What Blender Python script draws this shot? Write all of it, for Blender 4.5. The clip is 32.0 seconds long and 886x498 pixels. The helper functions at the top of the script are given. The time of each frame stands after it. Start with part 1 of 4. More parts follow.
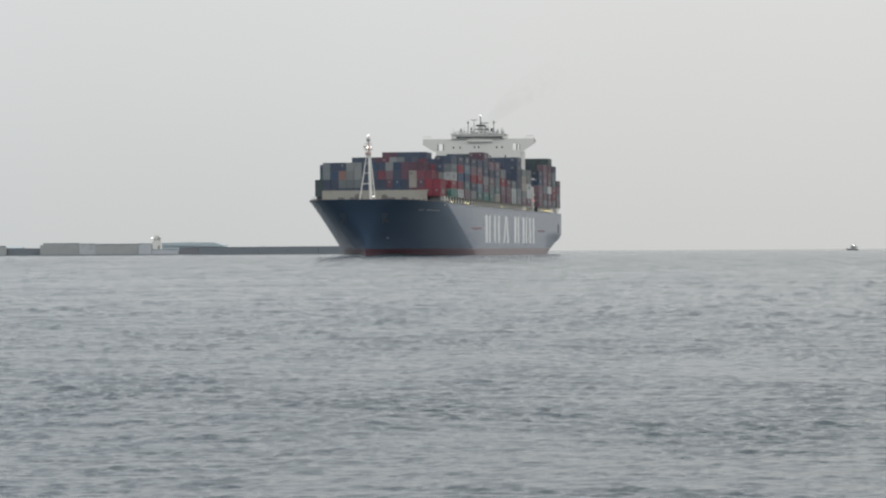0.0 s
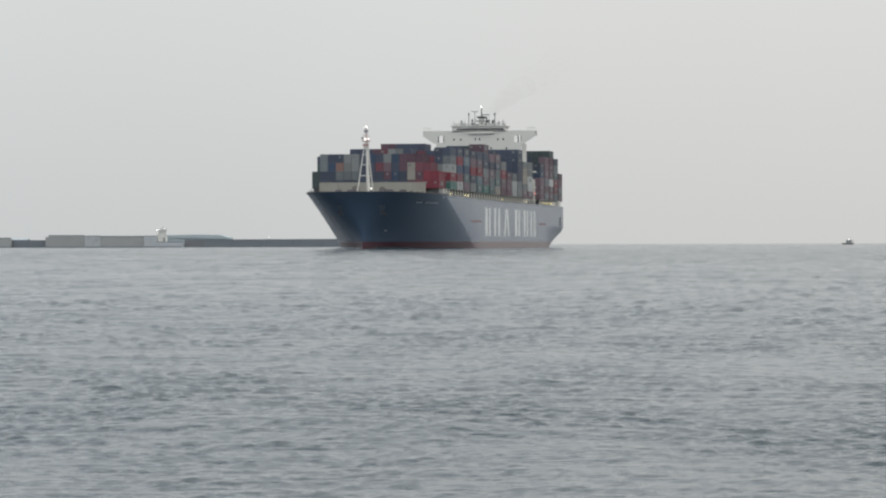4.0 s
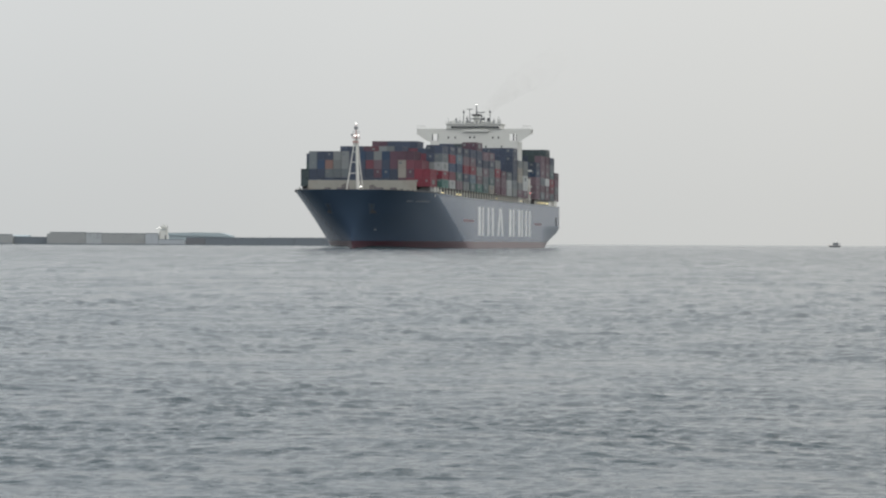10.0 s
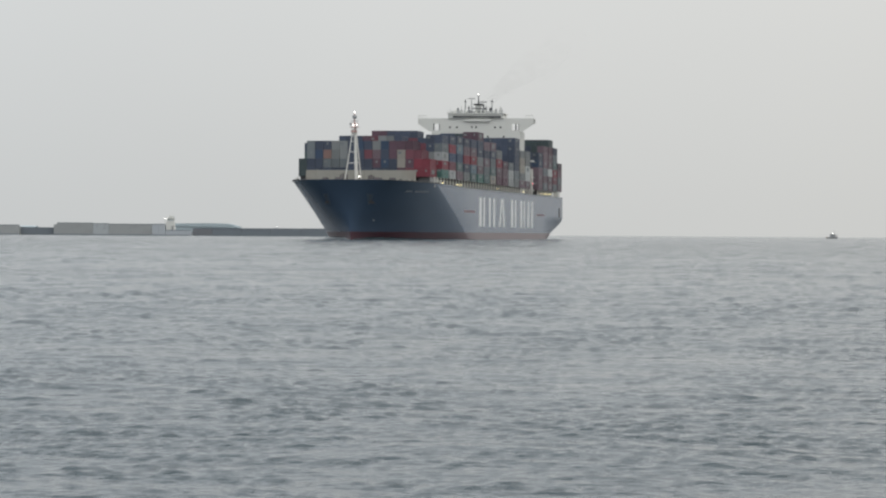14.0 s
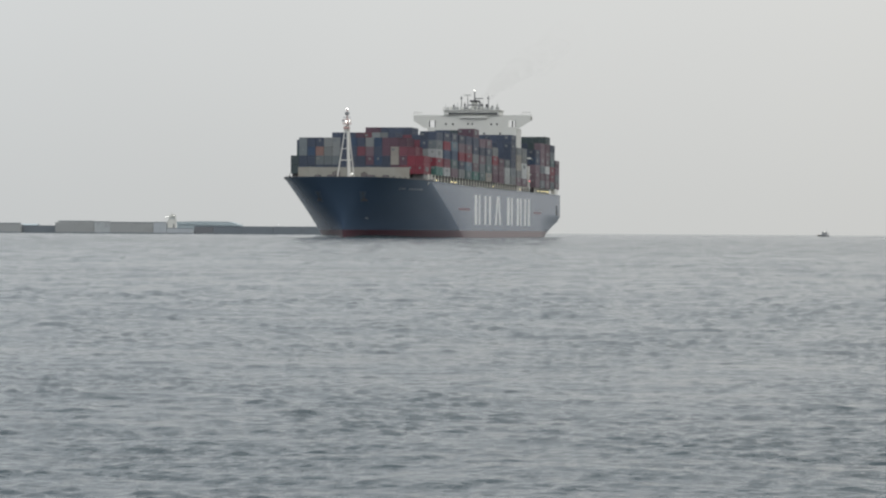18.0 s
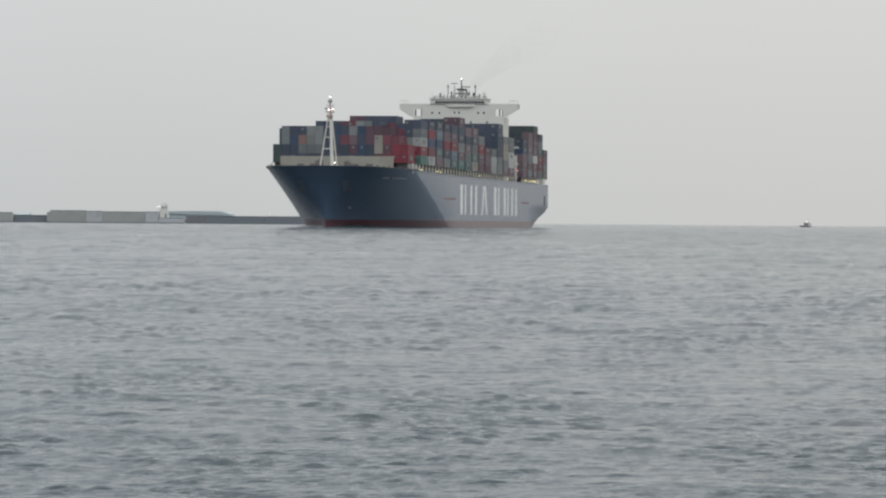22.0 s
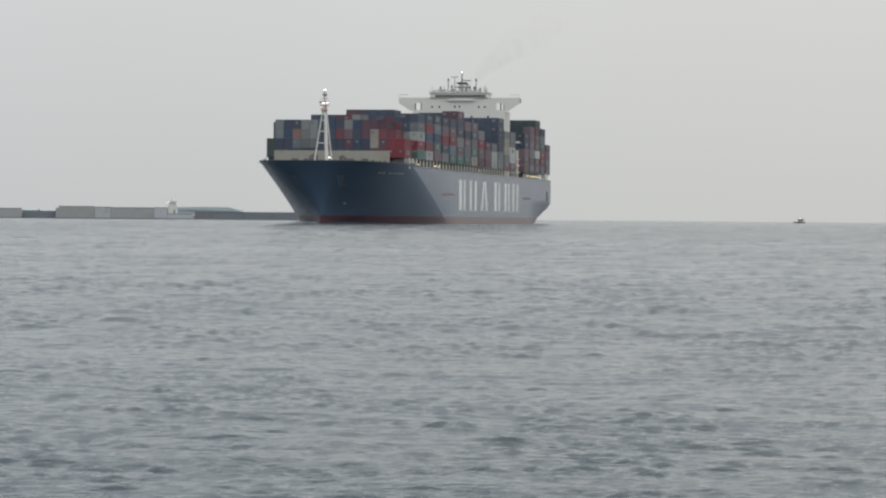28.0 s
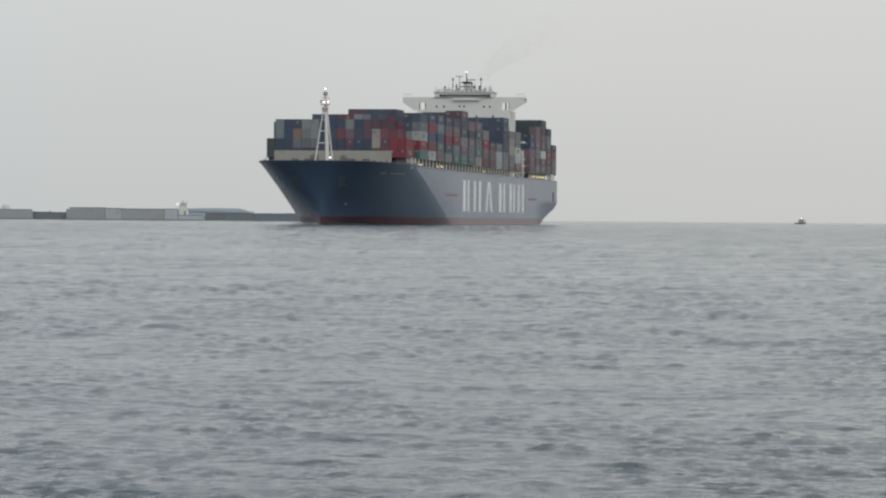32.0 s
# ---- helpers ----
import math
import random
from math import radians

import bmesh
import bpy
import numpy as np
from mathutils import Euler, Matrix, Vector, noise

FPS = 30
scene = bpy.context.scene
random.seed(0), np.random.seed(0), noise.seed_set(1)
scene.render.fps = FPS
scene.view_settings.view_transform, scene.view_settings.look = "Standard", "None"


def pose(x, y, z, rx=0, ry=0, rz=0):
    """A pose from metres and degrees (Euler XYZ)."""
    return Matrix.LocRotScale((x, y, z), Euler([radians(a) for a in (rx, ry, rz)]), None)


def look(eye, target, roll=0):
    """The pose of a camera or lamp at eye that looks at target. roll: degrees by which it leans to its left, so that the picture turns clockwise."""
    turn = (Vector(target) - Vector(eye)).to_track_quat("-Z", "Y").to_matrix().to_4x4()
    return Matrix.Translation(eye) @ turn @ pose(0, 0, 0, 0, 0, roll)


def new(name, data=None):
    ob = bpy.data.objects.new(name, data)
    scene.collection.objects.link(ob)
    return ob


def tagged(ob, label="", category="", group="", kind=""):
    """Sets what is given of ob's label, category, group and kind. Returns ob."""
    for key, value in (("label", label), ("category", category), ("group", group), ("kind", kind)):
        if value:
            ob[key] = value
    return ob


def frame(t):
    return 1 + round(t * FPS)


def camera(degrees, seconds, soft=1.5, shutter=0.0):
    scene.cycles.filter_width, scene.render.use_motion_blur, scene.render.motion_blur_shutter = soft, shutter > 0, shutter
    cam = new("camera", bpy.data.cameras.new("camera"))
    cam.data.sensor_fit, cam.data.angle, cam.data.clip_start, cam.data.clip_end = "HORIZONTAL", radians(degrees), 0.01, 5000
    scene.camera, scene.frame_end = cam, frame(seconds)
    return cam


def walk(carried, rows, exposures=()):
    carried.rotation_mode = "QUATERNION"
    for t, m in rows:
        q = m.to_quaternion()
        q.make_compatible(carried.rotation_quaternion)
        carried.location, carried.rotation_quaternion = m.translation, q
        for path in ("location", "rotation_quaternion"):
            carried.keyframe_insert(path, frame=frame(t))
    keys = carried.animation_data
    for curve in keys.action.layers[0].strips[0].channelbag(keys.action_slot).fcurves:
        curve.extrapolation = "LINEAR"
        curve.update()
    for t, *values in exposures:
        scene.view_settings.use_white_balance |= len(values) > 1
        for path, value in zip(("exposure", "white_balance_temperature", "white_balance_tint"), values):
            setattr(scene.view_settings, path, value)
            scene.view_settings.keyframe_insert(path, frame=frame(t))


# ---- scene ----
# one long lens, held by hand about 1.9 m above the sea
EYE = (0.0, 0.0, 1.898)
cam = camera(16.21, 32.0, soft=2.22)


def aim(yaw, pitch, roll):
    """The camera's pose: yaw to the right, pitch up, roll that turns the picture clockwise."""
    return pose(*EYE, 0, 0, -yaw) @ pose(0, 0, 0, 90 + pitch) @ pose(0, 0, 0, 0, 0, roll)


walk(cam, [(t, aim(a, b, c)) for t, a, b, c in (
    (0, 0.195, 0.019, -0.301), (0.5, 0.185, -0.003, -0.293), (1, 0.178, -0.033, -0.301), (1.5, 0.177, -0.058, -0.296),
    (2, 0.171, -0.068, -0.276), (2.5, 0.162, -0.082, -0.222), (3, 0.116, -0.106, -0.185), (3.5, 0.109, -0.099, -0.149),
    (5.5, 0.004, -0.160, -0.114), (6, -0.069, -0.151, -0.130), (6.5, -0.004, -0.050, -0.147), (7, 0.023, 0.091, -0.104),
    (7.5, 0.009, 0.075, -0.005), (8, 0.012, -0.061, 0.112), (8.5, 0.084, -0.057, 0.186), (9, 0.092, -0.069, 0.235),
    (9.5, 0.086, -0.095, 0.272), (10, 0.073, -0.115, 0.297), (10.5, 0.081, -0.127, 0.316), (11, 0.111, -0.121, 0.347),
    (11.5, 0.052, -0.174, 0.377), (12, -0.010, -0.227, 0.400), (12.5, -0.045, -0.276, 0.406), (13, -0.062, -0.301, 0.397),
    (13.5, -0.064, -0.300, 0.390), (14, -0.051, -0.281, 0.371), (14.5, -0.027, -0.260, 0.352), (16.5, -0.056, -0.322, 0.335),
    (17, -0.070, -0.329, 0.344), (17.5, -0.079, -0.317, 0.353), (18, -0.076, -0.316, 0.363), (18.5, -0.057, -0.318, 0.381),
    (19, -0.054, -0.349, 0.405), (19.5, -0.025, -0.378, 0.426), (20, 0.006, -0.418, 0.426), (20.5, 0.031, -0.441, 0.418),
    (21, 0.046, -0.457, 0.415), (21.5, 0.063, -0.493, 0.422), (22, 0.075, -0.499, 0.442), (22.5, 0.093, -0.503, 0.474),
    (23, 0.100, -0.510, 0.483), (23.5, 0.101, -0.542, 0.484), (24, 0.093, -0.561, 0.467), (24.5, 0.074, -0.575, 0.470),
    (25, 0.049, -0.610, 0.461), (25.5, 0.022, -0.610, 0.458), (27.5, -0.060, -0.570, 0.464), (28, -0.083, -0.572, 0.485),
    (28.5, -0.132, -0.586, 0.506), (29, -0.167, -0.587, 0.510), (29.5, -0.187, -0.558, 0.504), (30, -0.210, -0.532, 0.484),
    (30.5, -0.248, -0.535, 0.475), (31, -0.270, -0.539, 0.475), (31.5, -0.284, -0.550, 0.465), (32, -0.277, -0.554, 0.453),
)], exposures=((0, 0.05), (16, 0.01), (32, -0.035)))

# ---- light: an overcast afternoon ----
SUN_ELEVATION, SUN_AZIMUTH = radians(48), radians(152)
world = bpy.data.worlds.new("overcast_sky")
scene.world = world
world.use_nodes = True
wn, wl = world.node_tree.nodes, world.node_tree.links
wn.clear()
w_out = wn.new("ShaderNodeOutputWorld")
w_sum = wn.new("ShaderNodeAddShader")
w_sky = wn.new("ShaderNodeTexSky")
w_sky.sky_type = "NISHITA"
w_sky.sun_disc = False
w_sky.sun_elevation, w_sky.sun_rotation = SUN_ELEVATION, SUN_AZIMUTH
w_sky.dust_density, w_sky.air_density = 4.0, 1.0
w_hsv = wn.new("ShaderNodeHueSaturation")
w_hsv.inputs["Saturation"].default_value = 0.15
wl.new(w_sky.outputs[0], w_hsv.inputs["Color"])
w_bg1 = wn.new("ShaderNodeBackground")
w_bg1.inputs[1].default_value = 0.012
wl.new(w_hsv.outputs[0], w_bg1.inputs[0])
# the cloud layer: brighter towards the zenith, as under any closed cloud
w_geo = wn.new("ShaderNodeTexCoord")
w_sep = wn.new("ShaderNodeSeparateXYZ")
wl.new(w_geo.outputs["Generated"], w_sep.inputs[0])
w_ramp = wn.new("ShaderNodeValToRGB")
w_ramp.color_ramp.elements[0].position, w_ramp.color_ramp.elements[0].color = 0.0, (0.566, 0.574, 0.574, 1)
w_ramp.color_ramp.elements[1].position, w_ramp.color_ramp.elements[1].color = 1.0, (1.27, 1.32, 1.37, 1)
e = w_ramp.color_ramp.elements.new(0.08)
e.color = (0.625, 0.632, 0.632, 1)
e = w_ramp.color_ramp.elements.new(0.20)
e.color = (0.708, 0.742, 0.775, 1)
e = w_ramp.color_ramp.elements.new(0.45)
e.color = (0.955, 1.0, 1.048, 1)
wl.new(w_sep.outputs[2], w_ramp.inputs[0])
w_noise = wn.new("ShaderNodeTexNoise")
w_noise.inputs["Scale"].default_value, w_noise.inputs["Detail"].default_value = 3.0, 4.0
wl.new(w_geo.outputs["Generated"], w_noise.inputs["Vector"])
w_map = wn.new("ShaderNodeMapRange")
w_map.inputs[3].default_value, w_map.inputs[4].default_value = 0.93, 1.07
wl.new(w_noise.outputs["Fac"], w_map.inputs[0])
w_mul = wn.new("ShaderNodeMix")
w_mul.data_type, w_mul.blend_type = "RGBA", "MULTIPLY"
w_mul.inputs[0].default_value = 1.0
wl.new(w_ramp.outputs[0], w_mul.inputs[6])
wl.new(w_map.outputs[0], w_mul.inputs[7])
w_bg2 = wn.new("ShaderNodeBackground")
w_bg2.inputs[1].default_value = 1.0
w_side = wn.new("ShaderNodeValToRGB")
w_side.color_ramp.elements[0].position, w_side.color_ramp.elements[0].color = 0.0, (0.962, 0.990, 1.006, 1)
w_side.color_ramp.elements[1].position, w_side.color_ramp.elements[1].color = 1.0, (1.066, 1.046, 1.004, 1)
w_sm = wn.new("ShaderNodeMapRange")
w_sm.inputs[1].default_value, w_sm.inputs[2].default_value = -0.3, 0.3
wl.new(w_sep.outputs[0], w_sm.inputs[0])
wl.new(w_sm.outputs[0], w_side.inputs[0])
w_mul2 = wn.new("ShaderNodeMix")
w_mul2.data_type, w_mul2.blend_type = "RGBA", "MULTIPLY"
w_mul2.inputs[0].default_value = 1.0
wl.new(w_mul.outputs[2], w_mul2.inputs[6])
wl.new(w_side.outputs[0], w_mul2.inputs[7])
wl.new(w_mul2.outputs[2], w_bg2.inputs[0])
wl.new(w_bg1.outputs[0], w_sum.inputs[0])
wl.new(w_bg2.outputs[0], w_sum.inputs[1])
wl.new(w_sum.outputs[0], w_out.inputs[0])

sun = new("sun", bpy.data.lights.new("sun", "SUN"))
sun.data.energy, sun.data.angle, sun.data.color = 0.65, radians(35), (1.0, 0.97, 0.93)
sun_way = Vector((math.sin(SUN_AZIMUTH) * math.cos(SUN_ELEVATION), math.cos(SUN_AZIMUTH) * math.cos(SUN_ELEVATION), math.sin(SUN_ELEVATION)))
sun.matrix_world = look(sun_way * 100, (0, 0, 0))


# ---- materials ----
def material(name, color, rough=0.6, metal=0.0, grain=0.12, scale=1.0, stains=0.1, bump=0.05, tint=None, random_value=0.0, coat=0.0):
    """A painted or mineral surface with grain, stains and fine relief at real size."""
    m = bpy.data.materials.new(name)
    m.use_nodes = True
    n, l = m.node_tree.nodes, m.node_tree.links
    b = n["Principled BSDF"]
    b.inputs["Roughness"].default_value, b.inputs["Metallic"].default_value = rough, metal
    b.inputs["Coat Weight"].default_value = coat
    tc = n.new("ShaderNodeTexCoord")
    fine, wide = n.new("ShaderNodeTexNoise"), n.new("ShaderNodeTexNoise")
    fine.inputs["Scale"].default_value, fine.inputs["Detail"].default_value = 3.0 * scale, 6
    wide.inputs["Scale"].default_value, wide.inputs["Detail"].default_value = 0.22 * scale, 4
    for node in (fine, wide):
        l.new(tc.outputs["Object"], node.inputs["Vector"])
    f1, f2 = n.new("ShaderNodeMapRange"), n.new("ShaderNodeMapRange")
    f1.inputs[3].default_value, f1.inputs[4].default_value = 1 - grain, 1 + grain
    f2.inputs[1].default_value, f2.inputs[2].default_value = 0.5, 0.75
    f2.inputs[3].default_value, f2.inputs[4].default_value = 0.0, stains * 2
    l.new(fine.outputs["Fac"], f1.inputs[0])
    l.new(wide.outputs["Fac"], f2.inputs[0])
    tone = n.new("ShaderNodeHueSaturation")
    tone.inputs["Color"].default_value = (*color, 1)
    l.new(f1.outputs[0], tone.inputs["Value"])
    if random_value:
        info, mr, mu = n.new("ShaderNodeObjectInfo"), n.new("ShaderNodeMapRange"), n.new("ShaderNodeMath")
        mr.inputs[3].default_value, mr.inputs[4].default_value = 1 - random_value, 1 + random_value
        mu.operation = "MULTIPLY"
        l.new(info.outputs["Random"], mr.inputs[0])
        l.new(mr.outputs[0], mu.inputs[0])
        l.new(f1.outputs[0], mu.inputs[1])
        l.new(mu.outputs[0], tone.inputs["Value"])
    mix = n.new("ShaderNodeMix")
    mix.data_type = "RGBA"
    mix.inputs[7].default_value = (*(tint or [c * 0.55 for c in color]), 1)
    l.new(f2.outputs[0], mix.inputs[0])
    l.new(tone.outputs[0], mix.inputs[6])
    l.new(mix.outputs[2], b.inputs["Base Color"])
    if bump:
        bp = n.new("ShaderNodeBump")
        bp.inputs["Strength"].default_value, bp.inputs["Distance"].default_value = 0.4, bump
        l.new(fine.outputs["Fac"], bp.inputs["Height"])
        l.new(bp.outputs[0], b.inputs["Normal"])
    return m


def glow(name, color, strength):
    m = bpy.data.materials.new(name)
    m.use_nodes = True
    b = m.node_tree.nodes["Principled BSDF"]
    b.inputs["Base Color"].default_value = (*color, 1)
    b.inputs["Emission Color"].default_value = (*color, 1)
    b.inputs["Emission Strength"].default_value = strength
    return m


def hull_paint():
    """Semi-gloss navy paint with faint run-off streaks down the plates."""
    m = material("navy_hull_paint", (0.076, 0.115, 0.178), rough=0.25, grain=0.05, stains=0.10, bump=0.0, tint=(0.088, 0.122, 0.178))
    n, l = m.node_tree.nodes, m.node_tree.links
    b = n["Principled BSDF"]
    tc, mp, st = n.new("ShaderNodeTexCoord"), n.new("ShaderNodeMapping"), n.new("ShaderNodeTexNoise")
    mp.inputs["Scale"].default_value = (0.13, 0.13, 0.02)
    st.inputs["Scale"].default_value, st.inputs["Detail"].default_value = 1.0, 6
    ro = n.new("ShaderNodeMapRange")
    ro.inputs[1].default_value, ro.inputs[2].default_value, ro.inputs[3].default_value, ro.inputs[4].default_value = 0.3, 0.7, 0.24, 0.272
    l.new(tc.outputs["Object"], mp.inputs["Vector"])
    l.new(mp.outputs[0], st.inputs["Vector"])
    l.new(st.outputs["Fac"], ro.inputs[0])
    l.new(ro.outputs[0], b.inputs["Roughness"])
    b.inputs["Specular IOR Level"].default_value = 0.50
    return m


NAVY = hull_paint()
BOOT = material("red_boot_topping", (0.092, 0.040, 0.054), rough=0.28, grain=0.15, stains=0.3, bump=0.0, tint=(0.06, 0.04, 0.05))
DECK = material("deck_paint", (0.10, 0.06, 0.05), rough=0.7)
WHITE = material("white_ship_paint", (0.565, 0.565, 0.532), rough=0.45, grain=0.04, stains=0.08, bump=0.0, tint=(0.45, 0.42, 0.36))
MARK = material("white_hull_marking", (0.73, 0.745, 0.735), rough=0.45, grain=0.05, stains=0.12, bump=0.0, tint=(0.5, 0.5, 0.5))
BEIGE = material("cream_wave_wall_paint", (0.272, 0.270, 0.240), rough=0.6, stains=0.3, tint=(0.22, 0.20, 0.17))
REDLINE = material("red_marking", (0.185, 0.105, 0.125), rough=0.5, bump=0.0)
POCKET = material("weathered_navy_paint", (0.086, 0.119, 0.166), rough=0.6)
RUST = material("weathered_brown_steel", (0.125, 0.112, 0.118), rough=0.7, stains=0.3, tint=(0.10, 0.085, 0.085))
FADED = material("faded_white_lettering", (0.30, 0.32, 0.35), rough=0.5, bump=0.0)
ORANGE = material("worn_orange_rubber", (0.38, 0.22, 0.07), rough=0.7)
BOATGREY = material("boat_grey_paint", (0.145, 0.155, 0.165), rough=0.5)
IRON = material("dark_grey_steel", (0.10, 0.105, 0.11), rough=0.5)
PINK = material("faded_red_mast_paint", (0.42, 0.29, 0.27), rough=0.55)
STEEL = material("grey_steel", (0.22, 0.23, 0.24), rough=0.5)
POST = material("pale_lashing_paint", (0.78, 0.77, 0.70), rough=0.55)
DARK = material("dark_paint_and_recess_shade", (0.070, 0.072, 0.077), rough=0.7)
SOOT = material("sooty_black_paint", (0.03, 0.032, 0.036), rough=0.6)
GLASSY = material("dark_window_glass", (0.015, 0.02, 0.025), rough=0.08, grain=0.02, stains=0.0, bump=0.0)
LAMP_WHITE = glow("white_lamp_glow", (1.0, 0.98, 0.92), 5.0)
LAMP_WARM = glow("warm_lamp_glow", (1.0, 0.84, 0.38), 3.2)
LAMP_RED = glow("red_lamp_glow", (1.0, 0.12, 0.15), 1.6)
CONCRETE = material("pale_concrete", (0.292, 0.302, 0.302), rough=0.85, scale=0.6, stains=0.5, tint=(0.225, 0.228, 0.225), random_value=0.06)
PALE = material("bright_pale_concrete", (0.375, 0.398, 0.423), rough=0.85, scale=0.6, stains=0.3, tint=(0.34, 0.35, 0.35))
PALE_STAINED = material("stained_pale_concrete", (0.36, 0.38, 0.392), rough=0.85, scale=0.8, stains=0.7, tint=(0.20, 0.21, 0.22))
CONCRETE_DARK = material("dark_wet_and_shade_concrete", (0.145, 0.166, 0.186), rough=0.8, scale=0.6, stains=0.3, tint=(0.105, 0.118, 0.13))
CONCRETE_BROWN = material("brownish_concrete", (0.150, 0.156, 0.168), rough=0.85, scale=0.6, stains=0.3, tint=(0.12, 0.115, 0.12))
BLUE_ROOF = material("pale_blue_sheet_metal", (0.335, 0.395, 0.42), rough=0.6, stains=0.15, tint=(0.24, 0.29, 0.31))
PAINTS = {
    "n": ("navy", (0.046, 0.060, 0.092)), "r": ("dark_red", (0.135, 0.046, 0.062)), "R": ("bright_red", (0.185, 0.030, 0.047)),
    "g": ("grey", (0.172, 0.186, 0.189)), "b": ("blue", (0.034, 0.060, 0.108)), "t": ("teal", (0.060, 0.138, 0.124)),
    "c": ("cream", (0.25, 0.235, 0.21)), "k": ("dark_green", (0.044, 0.064, 0.068)), "m": ("maroon", (0.094, 0.052, 0.072)),
    "o": ("orange", (0.19, 0.118, 0.105)), "v": ("mauve", (0.138, 0.098, 0.118)), "s": ("slate_grey", (0.130, 0.150, 0.162)),
    "d": ("dark_teal", (0.070, 0.112, 0.116)), "w": ("white", (0.46, 0.48, 0.48)), "p": ("pale_grey", (0.29, 0.305, 0.307)),
    "l": ("dusty_blue", (0.100, 0.150, 0.185)),
}
BOX_PAINT = {k: material("container_" + n + "_paint", c, rough=0.55, grain=0.10, stains=0.3, bump=0.0, random_value=0.18,
                         tint=[0.6 * x + 0.03 for x in c]) for k, (n, c) in PAINTS.items()}


def water_material():
    m = bpy.data.materials.new("sea_water")
    m.use_nodes = True
    n, l = m.node_tree.nodes, m.node_tree.links
    b = n["Principled BSDF"]
    b.inputs["Base Color"].default_value = (0.026, 0.042, 0.050, 1)
    b.inputs["Roughness"].default_value, b.inputs["IOR"].default_value = 0.10, 1.333
    tc = n.new("ShaderNodeTexCoord")
    height = None
    for scale, weight in ((0.35, 0.25), (1.6, 0.10), (5.0, 0.045), (14.0, 0.012)):
        tex, mu = n.new("ShaderNodeTexNoise"), n.new("ShaderNodeMath")
        tex.inputs["Scale"].default_value, tex.inputs["Detail"].default_value = scale, 3
        l.new(tc.outputs["Object"], tex.inputs["Vector"])
        mu.operation = "MULTIPLY_ADD"
        mu.inputs[1].default_value = weight
        l.new(tex.outputs["Fac"], mu.inputs[0])
        if height:
            l.new(height, mu.inputs[2])
        height = mu.outputs[0]
    bp = n.new("ShaderNodeBump")
    gust, gm, gr = n.new("ShaderNodeTexNoise"), n.new("ShaderNodeMapping"), n.new("ShaderNodeMapRange")
    gm.inputs["Scale"].default_value = (0.02, 0.045, 1)
    gust.inputs["Scale"].default_value, gust.inputs["Detail"].default_value = 1.0, 4
    gr.inputs[1].default_value, gr.inputs[2].default_value, gr.inputs[3].default_value, gr.inputs[4].default_value = 0.3, 0.7, 0.35, 1.0
    l.new(tc.outputs["Object"], gm.inputs["Vector"])
    l.new(gm.outputs[0], gust.inputs["Vector"])
    l.new(gust.outputs["Fac"], gr.inputs[0])
    # the relief is raised with distance from the eye, to darken far water
    xyz, far, scaled_height = n.new("ShaderNodeSeparateXYZ"), n.new("ShaderNodeMapRange"), n.new("ShaderNodeMath")
    far.inputs[1].default_value, far.inputs[2].default_value, far.inputs[3].default_value, far.inputs[4].default_value = 90, 550, 1.0, 3.6
    scaled_height.operation = "MULTIPLY"
    l.new(tc.outputs["Object"], xyz.inputs[0])
    l.new(xyz.outputs["Y"], far.inputs[0])
    l.new(far.outputs[0], scaled_height.inputs[0])
    l.new(height, scaled_height.inputs[1])
    l.new(gr.outputs[0], bp.inputs["Strength"])
    bp.inputs["Distance"].default_value = 1.0
    l.new(scaled_height.outputs[0], bp.inputs["Height"])
    l.new(bp.outputs[0], b.inputs["Normal"])
    return m


WATER = water_material()


# ---- mesh helpers ----
def link(name, bm, mat, parent=None, label="", smooth=False):
    me = bpy.data.meshes.new(name)
    bm.to_mesh(me)
    bm.free()
    me.materials.append(mat)
    if smooth:
        me.polygons.foreach_set("use_smooth", [True] * len(me.polygons))
    ob = new(name, me)
    ob.parent = parent
    if label:
        ob["label"] = label
    return ob


def part(name, bm, mat, parent, label="", smooth=False):
    return link(name, bm, mat, parent, label, smooth)


def add_box(bm, x0, x1, y0, y1, z0, z1):
    v = [bm.verts.new(p) for p in ((x0, y0, z0), (x1, y0, z0), (x1, y1, z0), (x0, y1, z0), (x0, y0, z1), (x1, y0, z1), (x1, y1, z1), (x0, y1, z1))]
    for f in ((0, 3, 2, 1), (4, 5, 6, 7), (0, 1, 5, 4), (1, 2, 6, 5), (2, 3, 7, 6), (3, 0, 4, 7)):
        bm.faces.new([v[i] for i in f])


def box(x0, x1, y0, y1, z0, z1, bevel=0.0):
    bm = bmesh.new()
    add_box(bm, min(x0, x1), max(x0, x1), min(y0, y1), max(y0, y1), min(z0, z1), max(z0, z1))
    if bevel:
        bmesh.ops.bevel(bm, geom=bm.edges[:], offset=bevel, segments=1, affect="EDGES")
    return bm


def add_rod(bm, a, b, r0, r1=None, n=8):
    a, b = Vector(a), Vector(b)
    r1 = r0 if r1 is None else r1
    d = (b - a).normalized()
    s = d.orthogonal().normalized()
    t = d.cross(s)
    rings = []
    for c, r in ((a, r0), (b, r1)):
        rings.append([bm.verts.new(c + s * (r * math.cos(2 * math.pi * i / n)) + t * (r * math.sin(2 * math.pi * i / n))) for i in range(n)])
    for i in range(n):
        bm.faces.new((rings[0][i], rings[0][(i + 1) % n], rings[1][(i + 1) % n], rings[1][i]))
    bm.faces.new(rings[0][::-1])
    bm.faces.new(rings[1])


def rod(a, b, r0, r1=None, n=8):
    bm = bmesh.new()
    add_rod(bm, a, b, r0, r1, n)
    return bm


